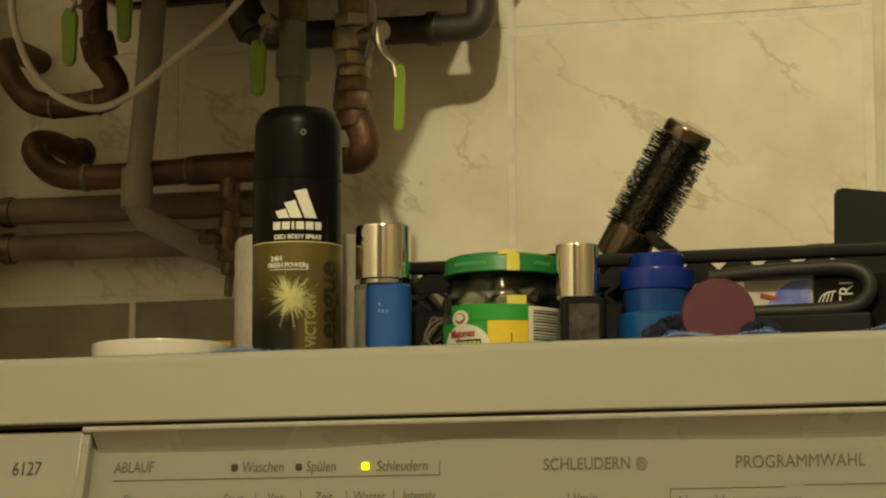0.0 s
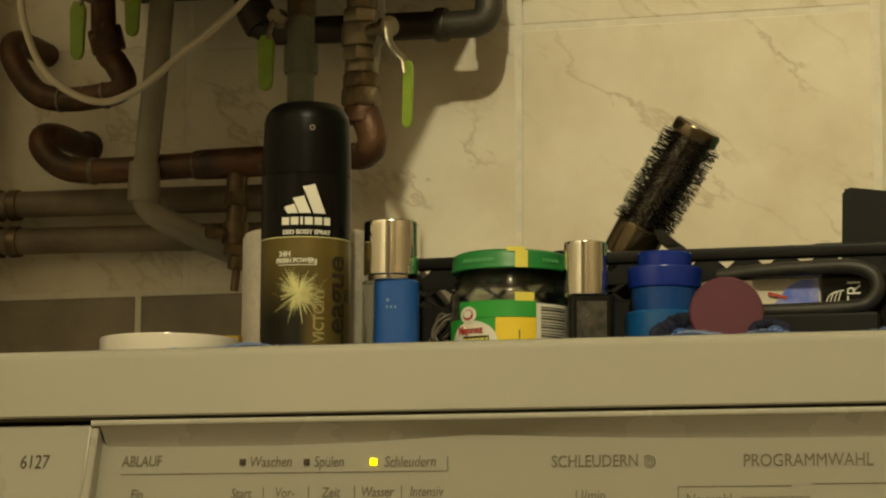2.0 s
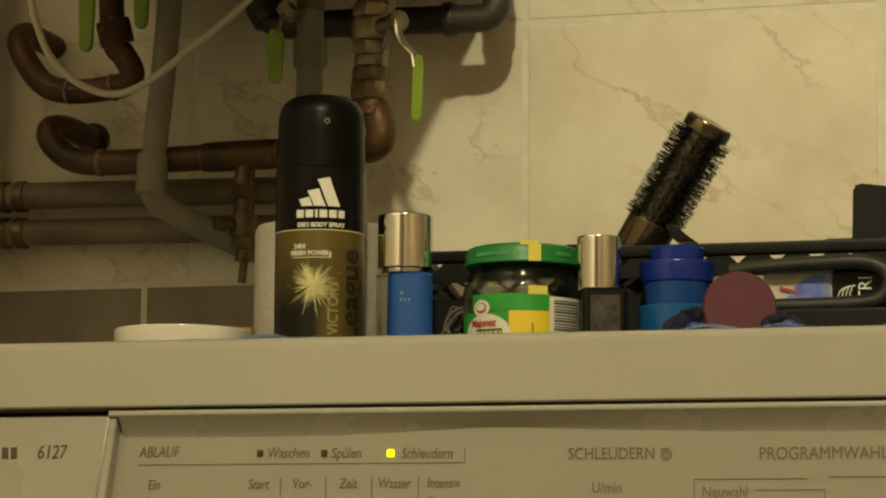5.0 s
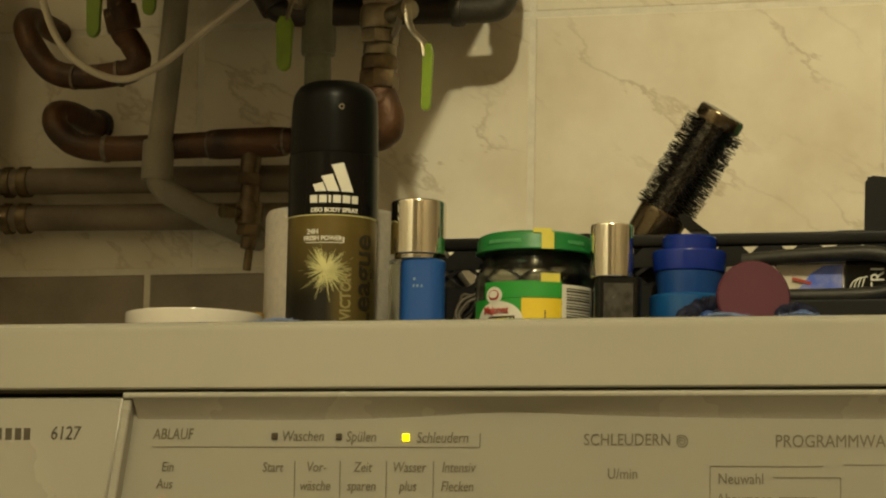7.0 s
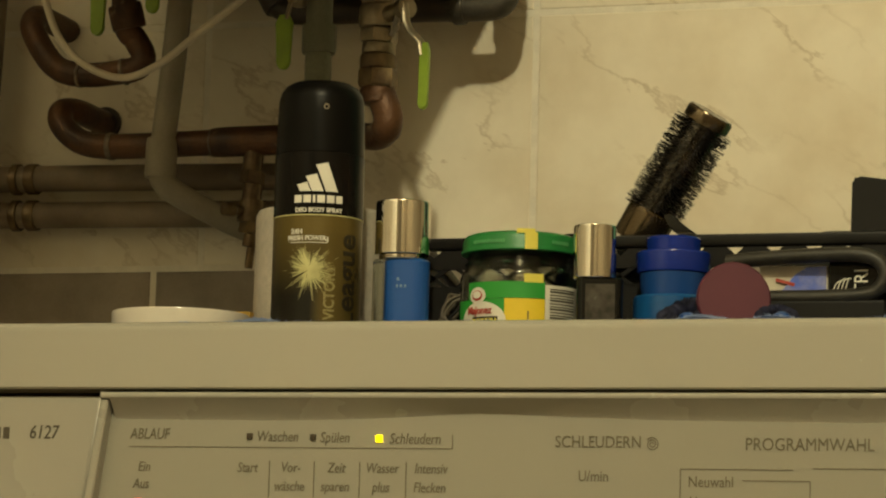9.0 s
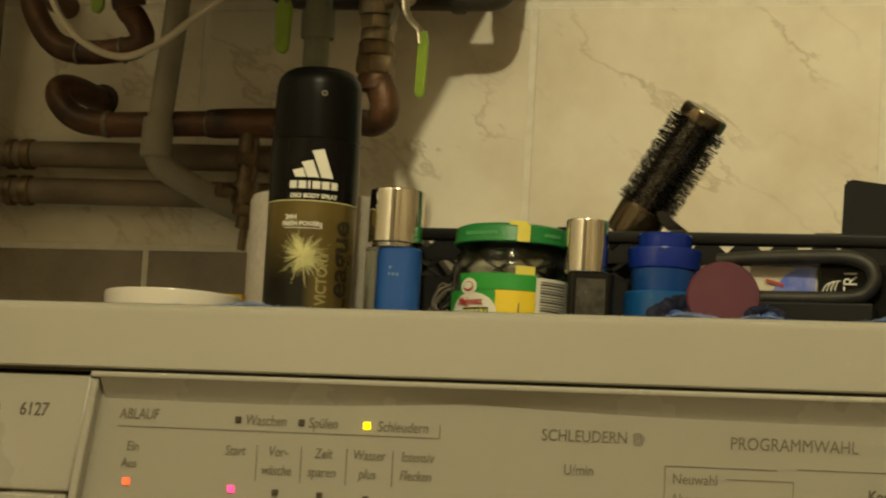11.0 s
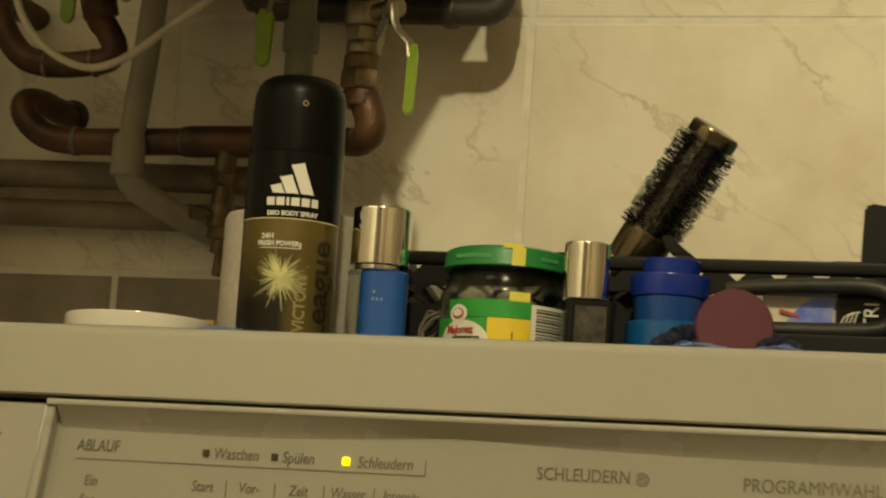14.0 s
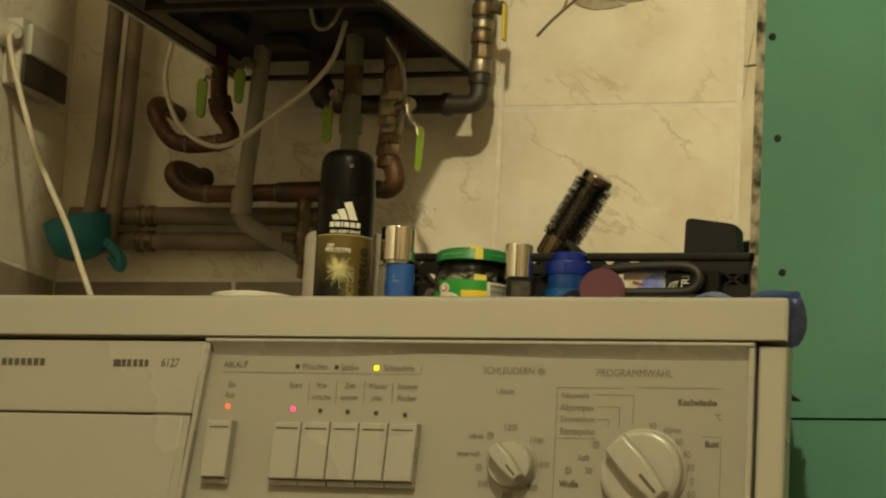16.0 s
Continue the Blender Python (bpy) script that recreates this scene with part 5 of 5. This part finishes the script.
# upper row: small triangles that point down
edges = [first + step * i for i in range(count)]
for c, d in zip(edges, edges[1:]):
    prism([(c + 0.0056, 0.9156), (d - 0.0056, 0.9156), (d - 0.0004, 0.9108), (c + 0.0004, 0.9108)], y0, y1, bm=bm)
prism([(BK0, 0.9156), (edges[0] - 0.0056, 0.9156), (edges[0], 0.9108), (BK0, 0.9108)], y0, y1, bm=bm)
prism([(edges[-1] + 0.0056, 0.9156), (BK1, 0.9156), (BK1, 0.9108), (edges[-1], 0.9108)], y0, y1, bm=bm)
# lower row: crossed bars
for c in edges:
    for s in (-1, 1):
        prism([(c - s * 0.0100, 0.8930), (c - s * 0.0060, 0.8930), (c + s * 0.0100, 0.9040), (c + s * 0.0060, 0.9040)], y0, y1, bm=bm)
part("lattice_side", bm, BLACK_MATT, basket, smooth=False)
for x in (BK0, BK1):
    part("end_side", skew(box(x - 0.001, x + 0.001, BKY0 + 0.002, BKY1 - 0.002, REST, 0.9125)), BLACK_MATT, basket, smooth=False)

# round brush leaning out of the basket
brush = thing("round_hairbrush", "round black bristle hairbrush with bronze rings leaning in the basket", "hairbrush")
q0, q1 = Vector((0.0425, 0.232, 0.9400)), Vector((0.0762, 0.224, 0.9930))
ax = (q1 - q0).normalized()
part("handle", tube([q0 - ax * 0.080, q0 - ax * 0.05, q0 - ax * 0.012, q0], [0.008, 0.0095, 0.0085, 0.0125], 20), BLACK_GLOSS, brush)
part("ferrule", along(q0 - ax * 0.0185, q0 + ax * 0.003, [(0, 0), (0.0140, 0), (0.0148, 0.1), (0.0152, 0.9), (0.0146, 1), (0, 1)], 32), BRONZE, brush, "bronze metal ring")
part("barrel", along(q0, q1, [(0.0112, 0), (0.0112, 1)], 28), BARREL, brush)
part("end_cap", along(q1 - ax * 0.001, q1 + ax * 0.0075, [(0, 0), (0.0142, 0), (0.0146, 0.15), (0.0146, 0.75), (0.0135, 0.95), (0.0100, 1), (0, 0.9)], 32), BRONZE, brush, "bronze end cap")
side = ax.orthogonal().normalized()
up = ax.cross(side)
bm = bmesh.new()
rnd = random.Random(8)
for i in range(44):
    for k in range(30):
        f = (i + 0.5 * (k % 2)) / 44 + rnd.uniform(-0.006, 0.006)
        a = 2 * math.pi * k / 30 + rnd.uniform(-0.06, 0.06) + 0.05 * i
        c = q0 + (q1 - q0) * (0.02 + 0.96 * f)
        d = side * math.cos(a) + up * math.sin(a)
        d2 = (d + ax * rnd.uniform(-0.10, 0.10) + ax.cross(d) * rnd.uniform(-0.08, 0.08)).normalized()
        e = ax.cross(d).normalized()
        b0, tip = c + d * 0.0106, c + d2 * rnd.uniform(0.0172, 0.0192)
        foot = [bm.verts.new(b0 + e * p + ax * q) for p, q in ((0.00026, 0), (-0.00014, 0.00024), (-0.00014, -0.00024))]
        head = [bm.verts.new(tip + e * p + ax * q) for p, q in ((0.00018, 0), (-0.00010, 0.00017), (-0.00010, -0.00017))]
        for w in range(3):
            u = (w + 1) % 3
            bm.faces.new((foot[w], foot[u], head[u], head[w]))
        bm.faces.new(head)
tagged(part("bristles", bm, BRISTLE, brush, "stiff black bristles", smooth=False), kind="stuff")
clip = thing("hair_clip", "black plastic hair clip lying against the brush", "hair clip")
bm = prism([(0.0580, 0.9325), (0.0605, 0.9348), (0.0640, 0.9336), (0.0680, 0.9300), (0.0725, 0.9262), (0.0768, 0.9232), (0.0650, 0.9232), (0.0620, 0.9270)], 0.1905, 0.2040)
bmesh.ops.bevel(bm, geom=bm.edges[:], offset=0.0011, segments=2, affect="EDGES")
part("jaw", bm, BLACK_GLOSS, clip)
tagged(link("black_bottle", lathe([(0, REST + 0.003), (0.013, REST + 0.003), (0.0135, 0.915), (0.012, 0.926), (0.008, 0.930), (0, 0.931)], 28, (-0.0055, 0.242, 0)), BLACK_GLOSS), "small round black bottle standing in the basket", "bottle")
tagged(link("black_case", box(-0.010, 0.052, 0.206, 0.224, REST + 0.003, 0.912, 0.004), BLACK), "black plastic case standing in the basket", "case")

# black block at the basket's end
block = thing("hair_clipper", "matt black hair clipper standing upright in the basket", "hair clipper")
bm = prism([(0.1620, 0.870), (0.2120, 0.870), (0.2130, 0.9200), (0.2120, 0.9500), (0.2070, 0.9525), (0.1670, 0.9580), (0.1640, 0.9560)], 0.214, 0.240)
bmesh.ops.bevel(bm, geom=bm.edges[:], offset=0.0015, segments=2, affect="EDGES")
part("housing", bm, BLACK_MATT, block)
part("base_lip", box(0.1480, 0.2150, 0.210, 0.246, 0.9227, 0.9255, 0.0012), BLACK, block)
part("foot", box(0.168, 0.206, 0.218, 0.238, REST + 0.003, 0.8705), BLACK_MATT, block)

# black loop handle and cartons in front of the basket
loop_pts = spline([(0.100, 0.172, 0.9030), (0.122, 0.169, 0.9045), (0.150, 0.167, 0.9055), (0.174, 0.166, 0.9055), (0.1855, 0.166, 0.9020), (0.1895, 0.166, 0.8945), (0.1865, 0.166, 0.8870), (0.178, 0.166, 0.8830), (0.150, 0.167, 0.8820), (0.125, 0.168, 0.8820), (0.108, 0.170, 0.8820)], 5)
handle = thing("hair_straightener", "black looped handle of a hair tool lying on the towel", "hair tool")
part("loop", tube(loop_pts, 0.0042, 14), LOOP_GREY, handle)
part("foot", box(0.116, 0.1900, 0.163, 0.169, REST, 0.8800, 0.002), BLACK_MATT, handle)
carton = thing("printed_carton", "pale cardboard carton with a blue and violet printed panel", "carton")
part("box", box(0.118, 0.1565, 0.176, 0.190, REST, 0.9010, 0.0008), BOARD_PALE, carton, "pale cardboard box")
part("printed_panel", prism([(0.1255, 0.8760), (0.1255, 0.8815), (0.1330, 0.8895), (0.1380, 0.8960), (0.1450, 0.9000), (0.1555, 0.9005), (0.1555, 0.8760)], 0.1748, 0.1757), PURPLE, carton, "blue and violet printed panel", smooth=False)
bm = box(-0.0055, 0.0055, -0.0002, 0.0002, -0.0009, 0.0009)
bmesh.ops.transform(bm, matrix=pose(0.1325, 0.1745, 0.8915, 0, 16, 0), verts=bm.verts)
part("print_bar", bm, RED_PRINT, carton, smooth=False)
dark_box = thing("cosmetics_carton", "black cosmetics carton with white lettering", "carton")
part("box", box(0.1572, 0.2050, 0.1745, 0.1915, REST, 0.9035, 0.0008), BLACK_GLOSS, dark_box)
bm = letters("TRI", 0.0110, 0.0, 0.9)
bmesh.ops.transform(bm, matrix=pose(0.1755, 0.1740, 0.8915, 90, 0, 0) @ pose(0, 0, 0, 0, 0, 90), verts=bm.verts)
part("lettering", bm, WHITE_INK, dark_box, smooth=False)
for k in range(4):
    part("print_curl", tube(spline([(0.1595 + 0.0022 * k, 0.1741, 0.886), (0.1615 + 0.0022 * k, 0.1741, 0.8905 + 0.0008 * k), (0.1660 + 0.0012 * k, 0.1741, 0.8930)]), 0.0004, 5), WHITE_INK, dark_box)

# tangled cables between the bottle and the jar
rnd = random.Random(21)
for k, mm, lab in ((0, TANGLE, "grey coiled cable lying behind the jar"), (1, TANGLE, "thin grey cable tangled behind the jar"), (2, TANGLE, "grey cable loops lying beside the basket"), (3, BLACK, "thin black cable tangled behind the jar")):
    pts = []
    for i in range(22):
        a = i * 0.50 + k
        pts.append((-0.060 + 0.003 * k + (0.010 + 0.004 * rnd.random()) * math.cos(a) + 0.004 * rnd.uniform(-1, 1), 0.186 - 0.002 * k + 0.004 * math.sin(a * 0.7 + k), max(REST + 0.0025, REST + 0.017 + (0.012 + 0.004 * rnd.random()) * math.sin(a) + 0.003 * math.sin(i * 0.3 + k))))
    cable(lab, pts, 0.0011, mm, "cables on the towel")

# white dish, yellow box
dish = tagged(link("soap_dish", lathe([(0, REST), (0.030, REST), (0.0385, REST + 0.0005), (0.0398, REST + 0.002), (0.0402, 0.8702), (0.0398, 0.8714), (0.0388, 0.8714), (0.0380, 0.8702), (0.031, REST + 0.005), (0, REST + 0.004)], 56, (-0.2160, 0.135, 0)), PORCELAIN), "round white porcelain dish", "dish")
tagged(link("yellow_box", box(-0.2165, -0.196, 0.195, 0.212, REST, 0.8800, 0.001), mat("ochre_card", (0.46, 0.27, 0.03), 0.6, vary=0.12, scale=80)), "small ochre yellow cardboard box", "box")
